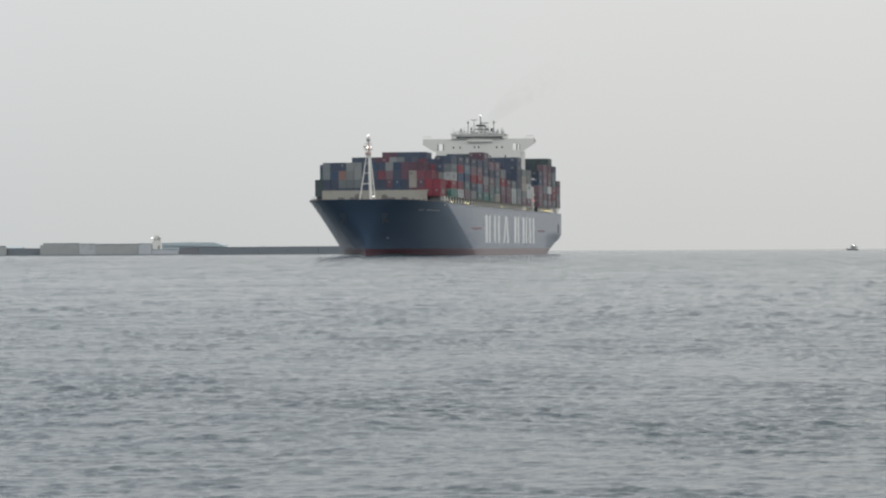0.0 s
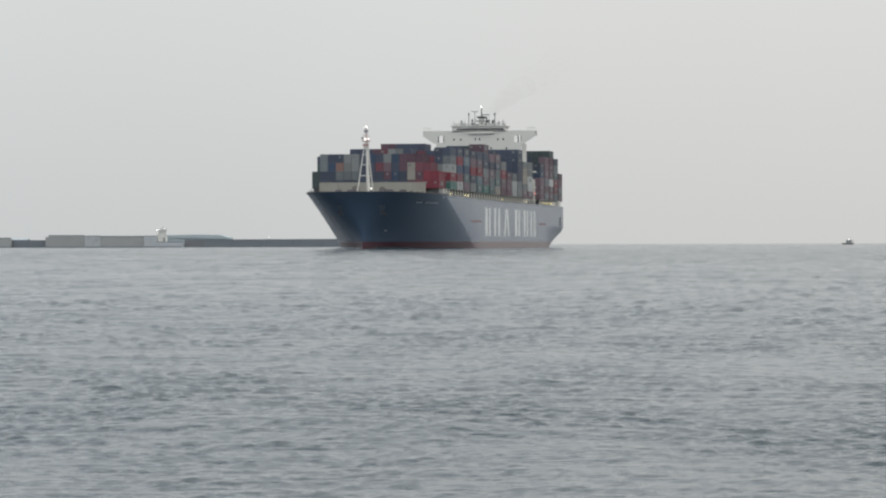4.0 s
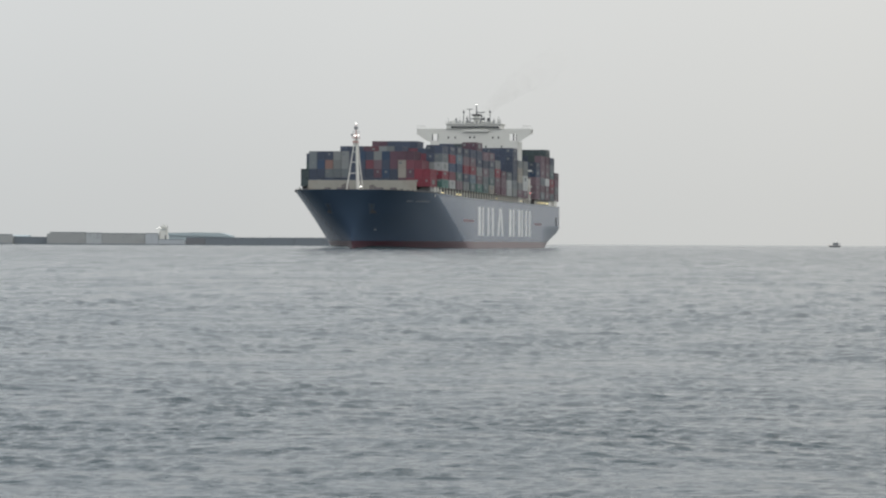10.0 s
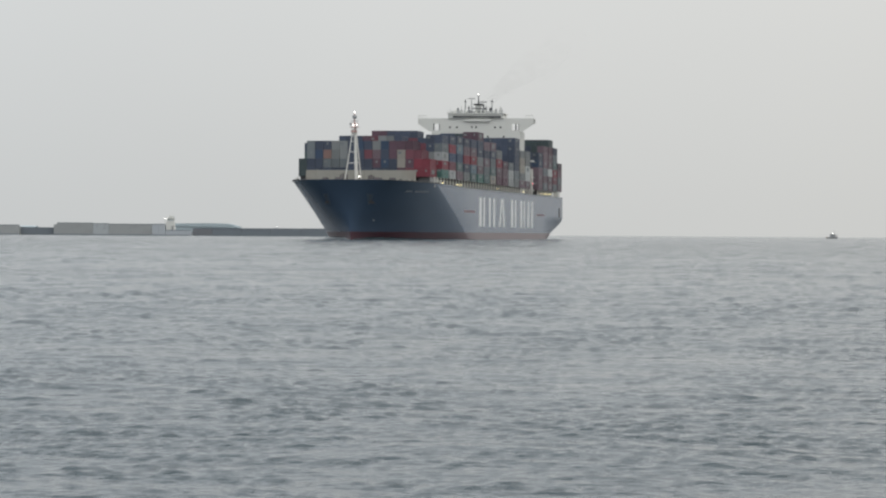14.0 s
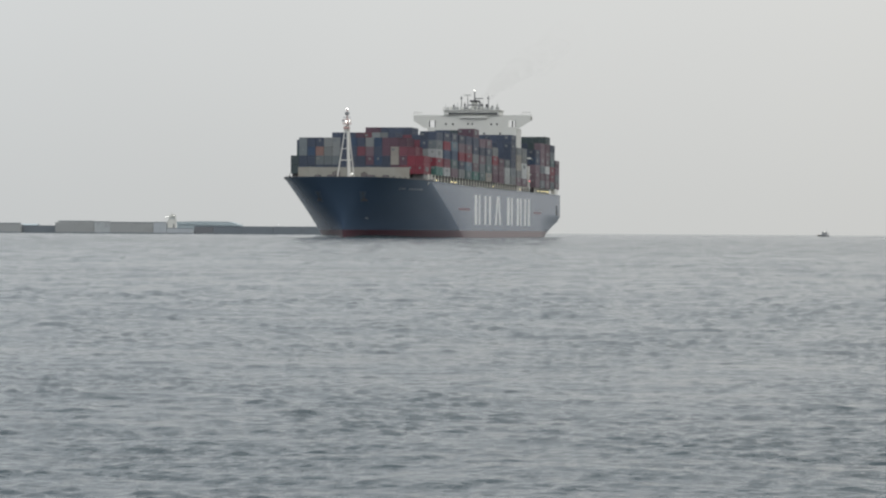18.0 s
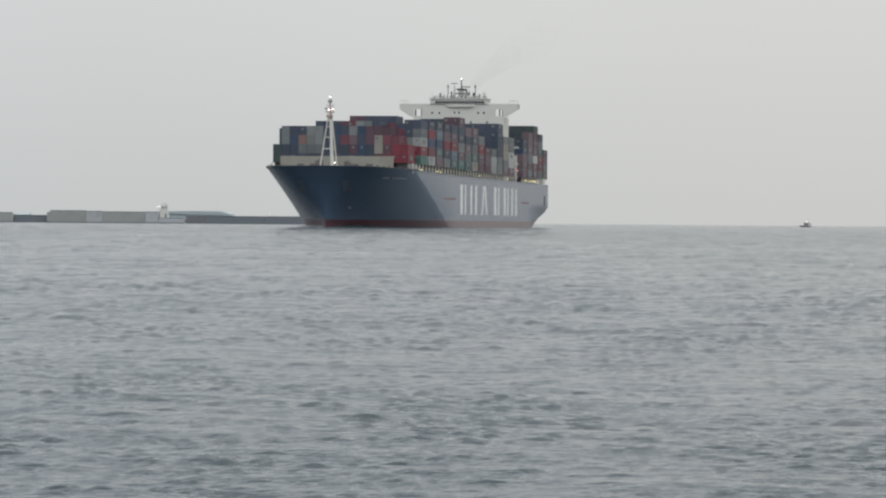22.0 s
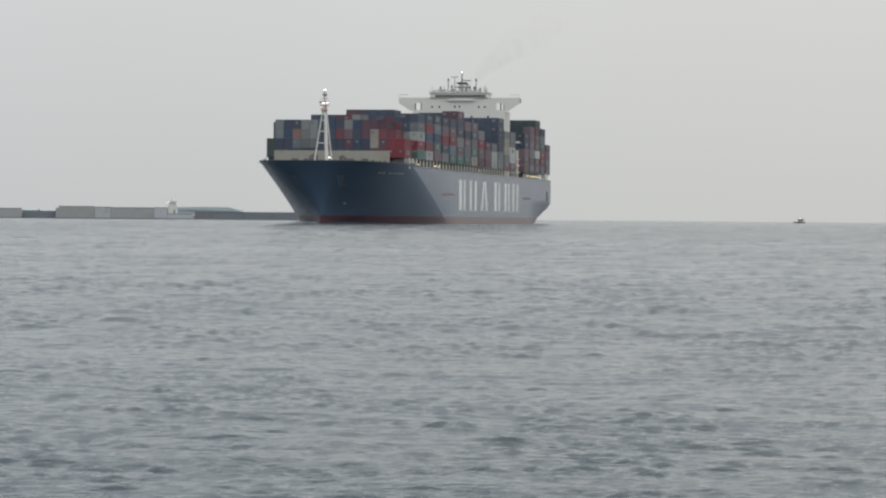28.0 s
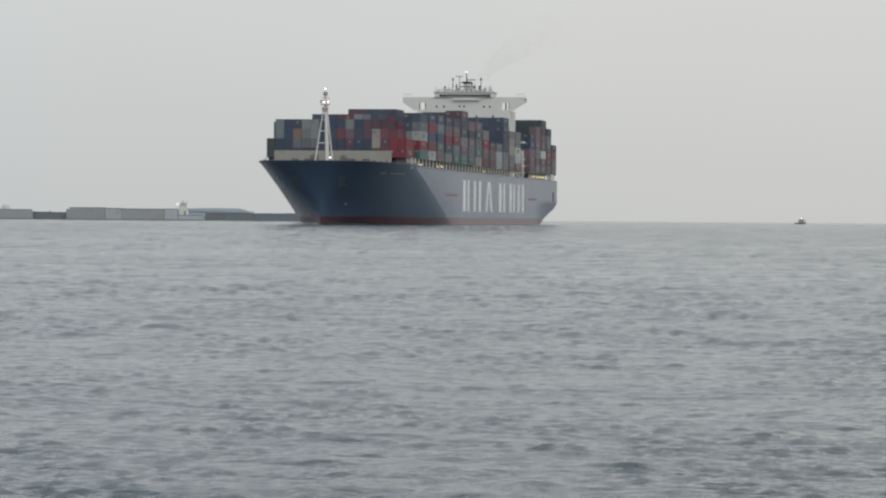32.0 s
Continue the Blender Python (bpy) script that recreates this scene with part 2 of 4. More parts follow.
def ball(c, r, sub=2):
    bm = bmesh.new()
    bmesh.ops.create_icosphere(bm, subdivisions=sub, radius=r, matrix=Matrix.Translation(c))
    return bm


def extrude_profile(points, x0, x1):
    """A prism: the outline points (y, z), drawn out along x."""
    bm = bmesh.new()
    a = [bm.verts.new((x0, y, z)) for y, z in points]
    b = [bm.verts.new((x1, y, z)) for y, z in points]
    n = len(points)
    bm.faces.new(a)
    bm.faces.new(b[::-1])
    for i in range(n):
        bm.faces.new((a[i], b[i], b[(i + 1) % n], a[(i + 1) % n]))
    bmesh.ops.recalc_face_normals(bm, faces=bm.faces[:])
    return bm


# ---- the sea: one sheet to the horizon, waves as relief ----
def wave_height(x, y, cell, seed, waves):
    """The sum of many small short-crested waves; those too short for the mesh there are left out."""
    r = np.random.default_rng(seed)

    def patches(lengths, stretch, mean, swing):
        """Livelier and calmer patches of water."""
        p = np.zeros_like(x)
        for lam in lengths:
            a, b = r.random() * 6.283, r.random() * 6.283
            p += np.sin(2 * math.pi / lam * (stretch * x * math.cos(a) + y * math.sin(a)) + b) / math.sqrt(len(lengths))
        return np.clip(mean + swing * p, 0.12, None)

    gust = patches((9, 14, 23, 37, 60, 95), 0.6, 1.0, 0.20)
    clump = patches((0.8, 1.1, 1.5, 2.1, 2.9, 4.3), 0.6, 0.86, 0.40)
    knot = patches((1.9, 2.7, 3.9, 5.6, 8.1), 0.8, 0.92, 0.3)
    # waves grow with distance from the eye, shaped so to darken far water
    far_gain = (1.0 + np.clip((y - 70) / 90, 0, 2.6)) * np.clip(750 / np.maximum(y, 1), 0.2, 1.0)
    # close to the eye the middle bands are scaled down
    near_gain = np.clip(0.36 + (y - 25) / 80, 0.36, 1.1)
    near_gain_mid = np.clip(0.42 + (y - 25) / 90, 0.42, 1.0)
    z = np.zeros_like(x)
    for lo, hi, count, steep, spread, sharp in waves:
        s = np.zeros_like(x)
        for _ in range(count):
            lam = lo * (hi / lo) ** r.random()
            way = r.normal(-1.75, spread)
            k = 2 * math.pi / lam
            amp = steep * lam / math.sqrt(count)
            s += amp * np.clip((lam / cell - 0.8) / 1.6, 0, 1) * np.sin(k * (x * math.cos(way) + y * math.sin(way)) + r.random() * 6.283)
        # narrow crests over wide, shallow troughs
        rms = 0.72 * steep * math.sqrt(lo * hi)
        s += sharp * (np.minimum(s * s / rms, 6 * rms) - rms)
        z += s * (gust * clump if hi < 0.4 else gust * knot * near_gain * far_gain ** 0.6 if hi < 1 else gust * knot * near_gain_mid * far_gain ** 0.74 if hi < 4 else far_gain ** 0.8 if hi < 20 else far_gain ** 0.6)
    return z


def sea_sheet(name, ys, inner, outer, waves, seed):
    """A fan-shaped grid, fine where it lies near, with waves as relief."""
    cols = np.linspace(-1, 1, inner)
    xs, cells = [], []
    for y in ys:
        half = 0.155 * max(y, 10) + 4.6
        mid = cols * half
        side = half + np.geomspace(half / 20, 5200 - half * 0.5, outer) if outer else np.array([])
        xs.append(np.concatenate([-side[::-1], mid, side]))
    X = np.array(xs)
    Y = np.repeat(np.array(ys)[:, None], X.shape[1], 1)
    cell = np.maximum(np.gradient(X, axis=1), np.abs(np.gradient(Y, axis=0)) * 0.22)
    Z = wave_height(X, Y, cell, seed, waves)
    nr, nc = X.shape
    co = np.stack([X, Y, Z], -1).reshape(-1, 3).astype(np.float32)
    i = np.arange(nr - 1)[:, None] * nc + np.arange(nc - 1)[None, :]
    quads = np.stack([i, i + 1, i + nc + 1, i + nc], -1).reshape(-1, 4)
    me = bpy.data.meshes.new(name)
    me.vertices.add(len(co))
    me.vertices.foreach_set("co", co.ravel())
    me.loops.add(quads.size)
    me.loops.foreach_set("vertex_index", quads.ravel().astype(np.int32))
    me.polygons.add(len(quads))
    me.polygons.foreach_set("loop_start", np.arange(0, quads.size, 4, dtype=np.int32))
    me.polygons.foreach_set("use_smooth", np.ones(len(quads), dtype=bool))
    me.materials.append(WATER)
    me.update()
    me.validate()
    return new(name, me)


WAVES = ((0.10, 0.26, 64, 0.040, 0.32, 0.25), (0.26, 0.75, 44, 0.0250, 0.42, 0.18), (0.75, 2.4, 34, 0.0118, 0.75, 0.10), (2.4, 12.0, 24, 0.0048, 0.70, 0.0), (12.0, 40.0, 10, 0.0016, 0.4, 0.0))
near = [-3000, -900, -300, -100, -40, -15, 0, 6]
close = list(np.linspace(10, 15.5, 14))
while close[-1] < 5150:
    y = close[-1]
    close.append(y + (0.25 if y < 16.5 else min(max(y * y * 2.6e-5, 0.036), 0.0062 * y)))
rows_y = near + close
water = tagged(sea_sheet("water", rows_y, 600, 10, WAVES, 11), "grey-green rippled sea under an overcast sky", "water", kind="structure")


# ---- the container ship ----
# ship space: x aft from the foremast, y to starboard, z up from the water; below, u is aft and v is to port
ship = tagged(new("container_ship"), "large navy container ship, loaded high with mixed containers, under way", "ship")
HALF = 21.4


def stem_u(z):
    """Where the raked stem stands at the height z."""
    return -3.7 - 0.12 * z - 0.0235 * z * z


def entry_length(z):
    """How far aft of the stem the hull reaches its full breadth."""
    return 91 - 3.3 * z


def deck_z(u):
    return float(np.interp(u, (-14, 0, 25, 29, 34), (17.5, 17.2, 17.0, 16.6, 16.35)))


def hull_half(u, z):
    """The hull's half-breadth."""
    z = min(z, 17.5)
    w = max(z, 0.0)
    s = min(max((u - stem_u(z)) / entry_length(z), 0.0), 1.0)
    # the entry grows rounder towards the deck, and meets the flat side at a distinct shoulder
    b = HALF * (1 - (1 - s) ** 1.35) ** (0.655 - 0.0228 * w - 0.00012 * w * w)
    # near the waterline the stem is drawn out to a sharp edge
    y = min(w / 12, 1.0)
    b *= 1 - 0.7 * (1 - y * y * (3 - 2 * y)) * (1 - s) * math.exp(-s / 0.16)
    if u > 268:
        b *= 1 - 0.22 * ((u - 268) / 58) * max(0.0, (8 - z) / 8)
    return float(b)


def counter_z(u):
    return float(np.interp(u, (276, 295, 302, 312, 326), (-4, 0, 1.6, 3.4, 6.0)))


def hull_band(levels, top_is_deck, transom=True):
    """A band of the hull's skin between the levels, both sides, with the transom."""
    bm = bmesh.new()
    entry = [0.0, 0.0006, 0.002, 0.004, 0.008, 0.014, 0.021, 0.03, 0.044, 0.06, 0.1, 0.15, 0.21, 0.28, 0.36, 0.45, 0.55, 0.65, 0.75, 0.83, 0.89, 0.94, 0.975, 1.0]
    body = [100, 140, 180, 220, 250, 268, 276, 283, 288, 292, 297, 303, 310, 318, 326]
    sides = {}
    for side in (1, -1):
        grid = []
        for k, z in enumerate(levels):
            row = []
            u0, le = stem_u(z), entry_length(z)
            for u in [u0 + le * s for s in entry] + body:
                zz = deck_z(u) if top_is_deck and k == len(levels) - 1 else z
                zz = max(zz, counter_z(u)) if u > 268 else zz
                row.append(bm.verts.new((u, -side * hull_half(u, zz), zz)))
            grid.append(row)
        for a, b in zip(grid, grid[1:]):
            for i in range(len(a) - 1):
                f = (a[i], a[i + 1], b[i + 1], b[i])
                if len({tuple(q.co) for q in f}) > 2:
                    bm.faces.new(f if side > 0 else f[::-1])
        sides[side] = grid
    if transom:
        for k in range(len(levels) - 1):
            f = (sides[1][k][-1], sides[-1][k][-1], sides[-1][k + 1][-1], sides[1][k + 1][-1])
            if (f[0].co - f[3].co).length > 0.01:
                bm.faces.new(f)
    bmesh.ops.remove_doubles(bm, verts=bm.verts[:], dist=0.002)
    bmesh.ops.dissolve_degenerate(bm, edges=bm.edges[:], dist=0.002)
    bmesh.ops.recalc_face_normals(bm, faces=bm.faces[:])
    return bm


hull = part("hull", hull_band((2.35, 3.2, 4, 5, 6, 7, 8, 9, 10, 11, 12, 13, 14, 15, 16, 17.5), True), NAVY, ship, "navy painted steel hull with a flared bow", True)
part("boot_topping", hull_band((-4, -1.5, 0, 0.6, 1.2, 1.8, 2.35), False), BOOT, hull, "faded red band at the waterline", True)


def deck_mesh():
    bm = bmesh.new()
    us = [-12, -9, -5, 0, 6, 13, 20, 30, 60, 120, 200, 280, 326]
    l = [bm.verts.new((u, -hull_half(u, 17) * 0.985, deck_z(u) - 0.35)) for u in us]
    r = [bm.verts.new((u, hull_half(u, 17) * 0.985, deck_z(u) - 0.35)) for u in us]
    for i in range(len(us) - 1):
        bm.faces.new((l[i], l[i + 1], r[i + 1], r[i]))
    return bm


part("deck", deck_mesh(), DECK, ship, "dull red-brown steel deck")


def edge_strip(u_from, u_to, side, z_off, thick, n=24):
    """A rail along the hull's upper edge."""
    bm = bmesh.new()
    prev = None
    for i in range(n + 1):
        u = u_from + (u_to - u_from) * i / n
        z = deck_z(u) + z_off
        p = (u, -side * (hull_half(u, min(z, 17.5)) + 0.03), z)
        if prev:
            add_rod(bm, prev, p, thick, n=6)
        prev = p
    return bm


for side in (1, -1):
    part("bulwark_rail", edge_strip(-13, 28, side, 0.0, 0.10), DARK, ship)
    part("sheer_strake", edge_strip(30, 326, side, 0.02, 0.14, 20), NAVY, ship)

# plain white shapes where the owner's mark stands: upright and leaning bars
def side_plates(outlines, out):
    """Flat plates on the port side from outlines in (aft, up)."""
    bm = bmesh.new()
    for pts in outlines:
        f = [bm.verts.new((u, -HALF - out, z)) for u, z in pts]
        g = [bm.verts.new((u, -HALF + 0.01, z)) for u, z in pts]
        bm.faces.new(f)
        for i in range(len(pts)):
            bm.faces.new((f[i], g[i], g[(i + 1) % len(pts)], f[(i + 1) % len(pts)]))
    bmesh.ops.recalc_face_normals(bm, faces=bm.faces[:])
    return bm


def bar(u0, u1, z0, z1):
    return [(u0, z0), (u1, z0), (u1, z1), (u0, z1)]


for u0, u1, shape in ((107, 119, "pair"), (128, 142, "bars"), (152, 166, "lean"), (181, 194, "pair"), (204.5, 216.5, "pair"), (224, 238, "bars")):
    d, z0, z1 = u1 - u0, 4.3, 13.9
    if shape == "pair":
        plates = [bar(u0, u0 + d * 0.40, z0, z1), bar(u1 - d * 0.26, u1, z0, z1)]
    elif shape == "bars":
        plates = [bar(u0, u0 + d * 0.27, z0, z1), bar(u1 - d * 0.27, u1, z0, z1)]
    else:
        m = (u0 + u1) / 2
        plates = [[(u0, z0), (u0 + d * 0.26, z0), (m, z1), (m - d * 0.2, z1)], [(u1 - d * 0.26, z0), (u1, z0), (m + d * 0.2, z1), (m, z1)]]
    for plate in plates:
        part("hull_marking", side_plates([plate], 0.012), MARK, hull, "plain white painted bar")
for u0, u1, z in ((74, 97, 9.1), (249, 270, 9.1)):
    part("hull_stripe", box(u0, u1, -HALF - 0.012, -HALF - 0.002, z - 0.36, z + 0.36), REDLINE, hull, "thin faded red stripe")
# dark plate on the closed skin, painted shade of a mooring opening
part("stern_opening_shade", box(313.5, 317.5, -HALF - 0.02, -HALF - 0.004, 8.6, 12.2), DARK, hull, "flat dark plate painting the shade of a mooring opening")


def on_hull(u, z, du, dz, out=0.03, v_side=1):
    """A small plate that follows the hull's skin."""
    bm = bmesh.new()
    q = [(u, z), (u + du, z), (u + du, z + dz), (u, z + dz)]
    vs = [bm.verts.new((a, -v_side * (hull_half(a, b) + out), b)) for a, b in q]
    back = [bm.verts.new((a, -v_side * (hull_half(a, b) - 0.2), b)) for a, b in q]
    bm.faces.new(vs)
    for i in range(4):
        bm.faces.new((vs[i], back[i], back[(i + 1) % 4], vs[(i + 1) % 4]))
    bmesh.ops.recalc_face_normals(bm, faces=bm.faces[:])
    return bm


# the ship's name at the bow, as plain bars
for u, du in ((1.6, 0.8), (2.9, 0.9), (4.3, 0.7), (7.3, 1.1), (9.0, 1.1), (10.7, 1.3), (12.6, 1.2), (14.4, 1.4), (16.4, 1.2)):
    part("name_bar", on_hull(u, 14.1, du, 0.45), FADED, hull, "small white lettering, unreadable")


def on_bow(v, z, dv, dz, out, side):
    """A small upright plate on the flare of the bow, from its breadth and height."""
    def skin(vv, zz):
        lo, hi = -14.0, 80.0
        for _ in range(40):
            mid = (lo + hi) / 2
            lo, hi = (mid, hi) if hull_half(mid, zz) < vv else (lo, mid)
        return lo
    bm = bmesh.new()
    q = [(v, z), (v + dv, z), (v + dv * 0.9, z + dz), (v + dv * 0.1, z + dz)]
    vs = [bm.verts.new((skin(a, b) - out, -side * a, b)) for a, b in q]
    back = [bm.verts.new((skin(a, b) + 0.2, -side * a, b)) for a, b in q]
    bm.faces.new(vs)
    for i in range(4):
        bm.faces.new((vs[i], back[i], back[(i + 1) % 4], vs[(i + 1) % 4]))
    bmesh.ops.recalc_face_normals(bm, faces=bm.faces[:])
    return bm


for side in (1, -1):
    pocket = part("anchor_pocket", on_bow(5.5, 10.3, 2.2, 3.1, 0.06, side), POCKET, hull, "weathered anchor pocket in the bow")
    part("anchor_shank", on_bow(6.4, 11.0, 0.4, 2.1, 0.10, side), RUST, pocket, "rust-streaked steel anchor")
    part("anchor_fluke", on_bow(5.8, 10.6, 1.6, 0.7, 0.12, side), RUST, pocket)
part("bow_mark", on_bow(5.6, 5.5, 0.6, 0.5, 0.05, 1), FADED, hull, "small pale draught mark")


def bow_wave(side):
    """A low ridge of water that runs out from the bow."""
    bm = bmesh.new()
    ring = []
    for i in range(25):
        s = i / 24
        u = -2.5 + 60 * s
        v = side * (hull_half(u, 0) * min(1, s * 6) + 0.4 + 9.0 * s)
        hgt = 0.75 * (1 - s) ** 0.7 * (1 + 0.25 * math.sin(9 * s))
        w = 0.6 + 2.4 * s
        ring.append([bm.verts.new((u, -(v + o * w), z)) for o, z in ((-1, -0.3), (-0.4, hgt * 0.6), (0.0, hgt), (0.5, hgt * 0.5), (1.2, -0.3))])
    for a, b in zip(ring, ring[1:]):
        for i in range(4):
            bm.faces.new((a[i], a[i + 1], b[i + 1], b[i]))
    bmesh.ops.recalc_face_normals(bm, faces=bm.faces[:])
    return bm


for side in (1, -1):
    part("bow_wave", bow_wave(side), WATER, ship, "low bow wave", True)

# ---- deck fittings ----
wall = part("breakwater_wall", box(13.2, 13.6, -16.4, 17.0, 17.4, 20.75, 0.04), BEIGE, ship, "cream steel wave breaker across the foredeck")
for k in range(12):
    y = -15.6 + k * 2.95
    part("stiffener", box(13.05, 13.2, y, y + 0.14, 17.5, 20.6), BEIGE, wall)
for v0, u0, s in ((-6.0, 7.5, 1.5), (5.6, 7.5, 1.7), (-10.5, 9.5, 1.1), (9.8, 9.5, 1.2)):
    w = part("windlass", box(u0, u0 + 2.2, -v0 - s / 2, -v0 + s / 2, 17.0, 18.5, 0.15), RUST, ship, "brown anchor windlass")
    part("drum", rod((u0 + 1.1, -v0 - s * 0.8, 17.9), (u0 + 1.1, -v0 + s * 0.8, 17.9), 0.55, n=12), DARK, w)


def railing_posts(u_from, u_to, side, count, height=1.1):
    for i in range(count):
        u = u_from + (u_to - u_from) * i / (count - 1)
        v = side * (hull_half(u, 17.4) - 0.25)
        part("rail_post", rod((u, -v, deck_z(u)), (u, -v, deck_z(u) + height), 0.07, n=5), WHITE, ship)


for side in (1, -1):
    for k in range(13):
        u = -10 + k * 3.0
        v = side * (hull_half(u, 17.5) - 0.3)
        part("fairlead", box(u, u + 0.9 + 0.5 * (k % 3), -v - 0.25, -v + 0.25, deck_z(u) - 0.1, deck_z(u) + 0.28 + 0.12 * (k % 2)), DARK, ship)
railing_posts(13, 27, -1, 8, 1.2)
railing_posts(15, 29, 1, 8, 1.4)

# rollers and bitts that stand up above the bulwark
for v0, u0, h in ((-5.7, 9.5, 1.5), (-4.9, 9.2, 1.9), (-3.8, 9.5, 1.6), (2.9, 9.4, 1.2), (3.6, 9.2, 1.55), (4.2, 9.6, 1.1)):
    b = part("mooring_bitt", rod((u0, -v0, 17.3), (u0, -v0, 18.0 + h * 0.8), 0.30, 0.27, 10), RUST, ship, "brown mooring bitt on the foredeck")
    part("bitt_cap", rod((u0, -v0, 18.0 + h * 0.8), (u0, -v0, 18.1 + h * 0.8), 0.40, n=10), RUST, b)

# filler boxes, added so that the gap under the forward stacks is less black
for v0 in (-20.0, 16.2):
    part("gap_filler", box(18.0, 30.5, -v0 - 3.6, -v0 - 0.2, 16.4, 18.9, 0.05), IRON, ship, "dark filler box added to lighten the gap under the forward stacks")

# foremast
fm = part("foremast", rod((1.8, -0.6, 17.4), (1.4, -0.15, 33.2), 0.55, 0.4, 12), WHITE, ship, "white lattice foremast with ladder legs")
for v0, u0 in ((-2.75, 1.2), (1.75, 3.4)):
    part("leg", rod((u0, -v0, 17.4), (1.4, -0.45 * (1 if v0 > 0 else -1), 32.6), 0.21, 0.16, 8), WHITE, fm)
for z in (22.6, 25.9, 29.0, 31.2):
    k = (z - 17.4) / 15.2
    vl = -2.75 + (2.75 - 0.45) * k
    vr = 1.75 - (1.75 - 0.45) * k
    part("rung", rod((1.5, -vl, z), (1.6, -vr, z), 0.14, n=6), WHITE, fm)
top = part("mast_platform", box(0.5, 2.4, -1.15, 1.15, 33.0, 33.25, 0.03), PINK, fm, "faded red mast platform")
for v0 in (-1.1, -0.4, 0.4, 1.1):
    part("platform_post", rod((0.6, v0, 33.2), (0.6, v0, 34.3), 0.07, n=5), PINK, top)
part("platform_rail", rod((0.6, -1.1, 34.3), (0.6, 1.1, 34.3), 0.07, n=5), PINK, top)
part("lamp_bracket", box(0.5, 1.6, -0.8, 0.9, 31.6, 32.3, 0.05), PINK, fm)
part("pole", rod((1.4, 0, 33.2), (1.4, 0, 37.3), 0.24, 0.16, 8), PINK, fm, "faded red top pole")
part("yard", rod((1.4, -1.1, 35.0), (1.4, 1.1, 35.0), 0.09, n=6), STEEL, fm)
part("horn", rod((0.6, 0.9, 34.0), (-0.2, 0.9, 34.0), 0.18, 0.34, 10), STEEL, fm)
part("mast_lamp", ball((0.3, 0.1, 33.75), 0.17), LAMP_WHITE, fm, "lit white mast lamp")
part("search_lamp", ball((0.3, -0.95, 33.9), 0.12), LAMP_WHITE, fm, "small lit white mast lamp")
part("top_box", box(0.9, 1.9, -0.55, 0.55, 35.7, 36.6, 0.05), STEEL, fm)
part("masthead_lamp", ball((1.3, 0, 37.5), 0.16), LAMP_WHITE, fm, "lit white masthead lamp")
part("foredeck_lamp", ball((1.2, -1.55, 18.6), 0.15), LAMP_WHITE, fm, "lit white deck lamp")

# hatch coamings and lashing posts
def stow_z(u):
    """The height on which the lowest boxes stand: the hatches rise a little towards the bow."""
    return 18.55 + 0.42 * max(0.0, 1 - u / 200)


BAYS = [17 + 14.4 * k for k in range(15)] + [254, 268.4, 282.8, 297.2, 311.6]
# coamings are coloured dark, as painted shade in the gap below the boxes
part("hatch_coaming", box(20, 231, -17.5, 17.5, 16.3, 18.52), DARK, ship, "hatch coamings darkened to paint the shade under the stacks")
part("hatch_coaming", box(252, 322, -17.5, 17.5, 16.3, 18.52), DARK, ship, "hatch coamings darkened to paint the shade under the stacks")
for first, count in ((20.0, 37), (255.0, 12)):
    for i in range(count):
        u = first + 5.85 * i
        for v in (20.95, -20.95):
            if hull_half(u, 17) > abs(v) + 0.2:
                part("lashing_post", box(u - 0.17, u + 0.17, -v - 0.16, -v + 0.16, 15.9, stow_z(u)), POST, ship)
for u in BAYS[1:]:
    part("lashing_bridge", box(u - 1.55, u - 0.75, -20.9, 20.9, 20.9, 21.2), STEEL, ship, "grey steel lashing bridge between the bays")

# ---- containers ----
LONG, WIDE, TALL = 12.19, 2.438, 2.6


def container_mesh(paint, logo):
    """A 40-foot box: frame, recessed ends with lock rods, ribbed sides, on some a pale company panel."""
    bm = bmesh.new()
    w = WIDE / 2
    add_box(bm, 0.06, LONG - 0.06, -w + 0.05, w - 0.05, 0.1, TALL - 0.04)
    for x in (0, LONG - 0.16):
        for y in (-w, w - 0.16):
            add_box(bm, x, x + 0.16, y, y + 0.16, 0, TALL)
    for z0, z1 in ((0, 0.15), (TALL - 0.12, TALL)):
        add_box(bm, 0.0, 0.12, -w + 0.16, w - 0.16, z0, z1)
        add_box(bm, LONG - 0.12, LONG, -w + 0.16, w - 0.16, z0, z1)
        for y in (-w, w - 0.1):
            add_box(bm, 0.16, LONG - 0.16, y, y + 0.1, z0, z1)
    for y in (-0.85, -0.32, 0.32, 0.85):
        add_box(bm, 0.02, 0.06, y - 0.025, y + 0.025, 0.15, TALL - 0.12)
    for k in range(14):
        x = 0.5 + k * 0.82
        add_box(bm, x, x + 0.4, -w + 0.02, -w + 0.05, 0.15, TALL - 0.12)
    plain = len(bm.faces)
    if logo:
        add_box(bm, 0.0, 0.02, -0.30 if logo == 1 else 0.05, 0.25 if logo == 1 else 0.95, TALL - 1.15, TALL - 0.55)
        add_box(bm, 3.2, 8.2, -w - 0.012, -w + 0.015, 0.8 if logo == 1 else 1.4, 2.1)
    me = bpy.data.meshes.new("container")
    bm.to_mesh(me)
    bm.free()
    me.materials.append(BOX_PAINT[paint])
    me.materials.append(BOX_PAINT["g" if paint not in "gwc" else "s"])
    me.polygons.foreach_set("material_index", [0 if i < plain else 1 for i in range(len(me.polygons))])
    return me


BOX_MESH = {(k, logo): container_mesh(k, logo) for k in PAINTS for logo in (0, 1, 2)}
MIX = "nnnnnnnnnnrrvmmmbbbsdkkn"
deal = random.Random(5)
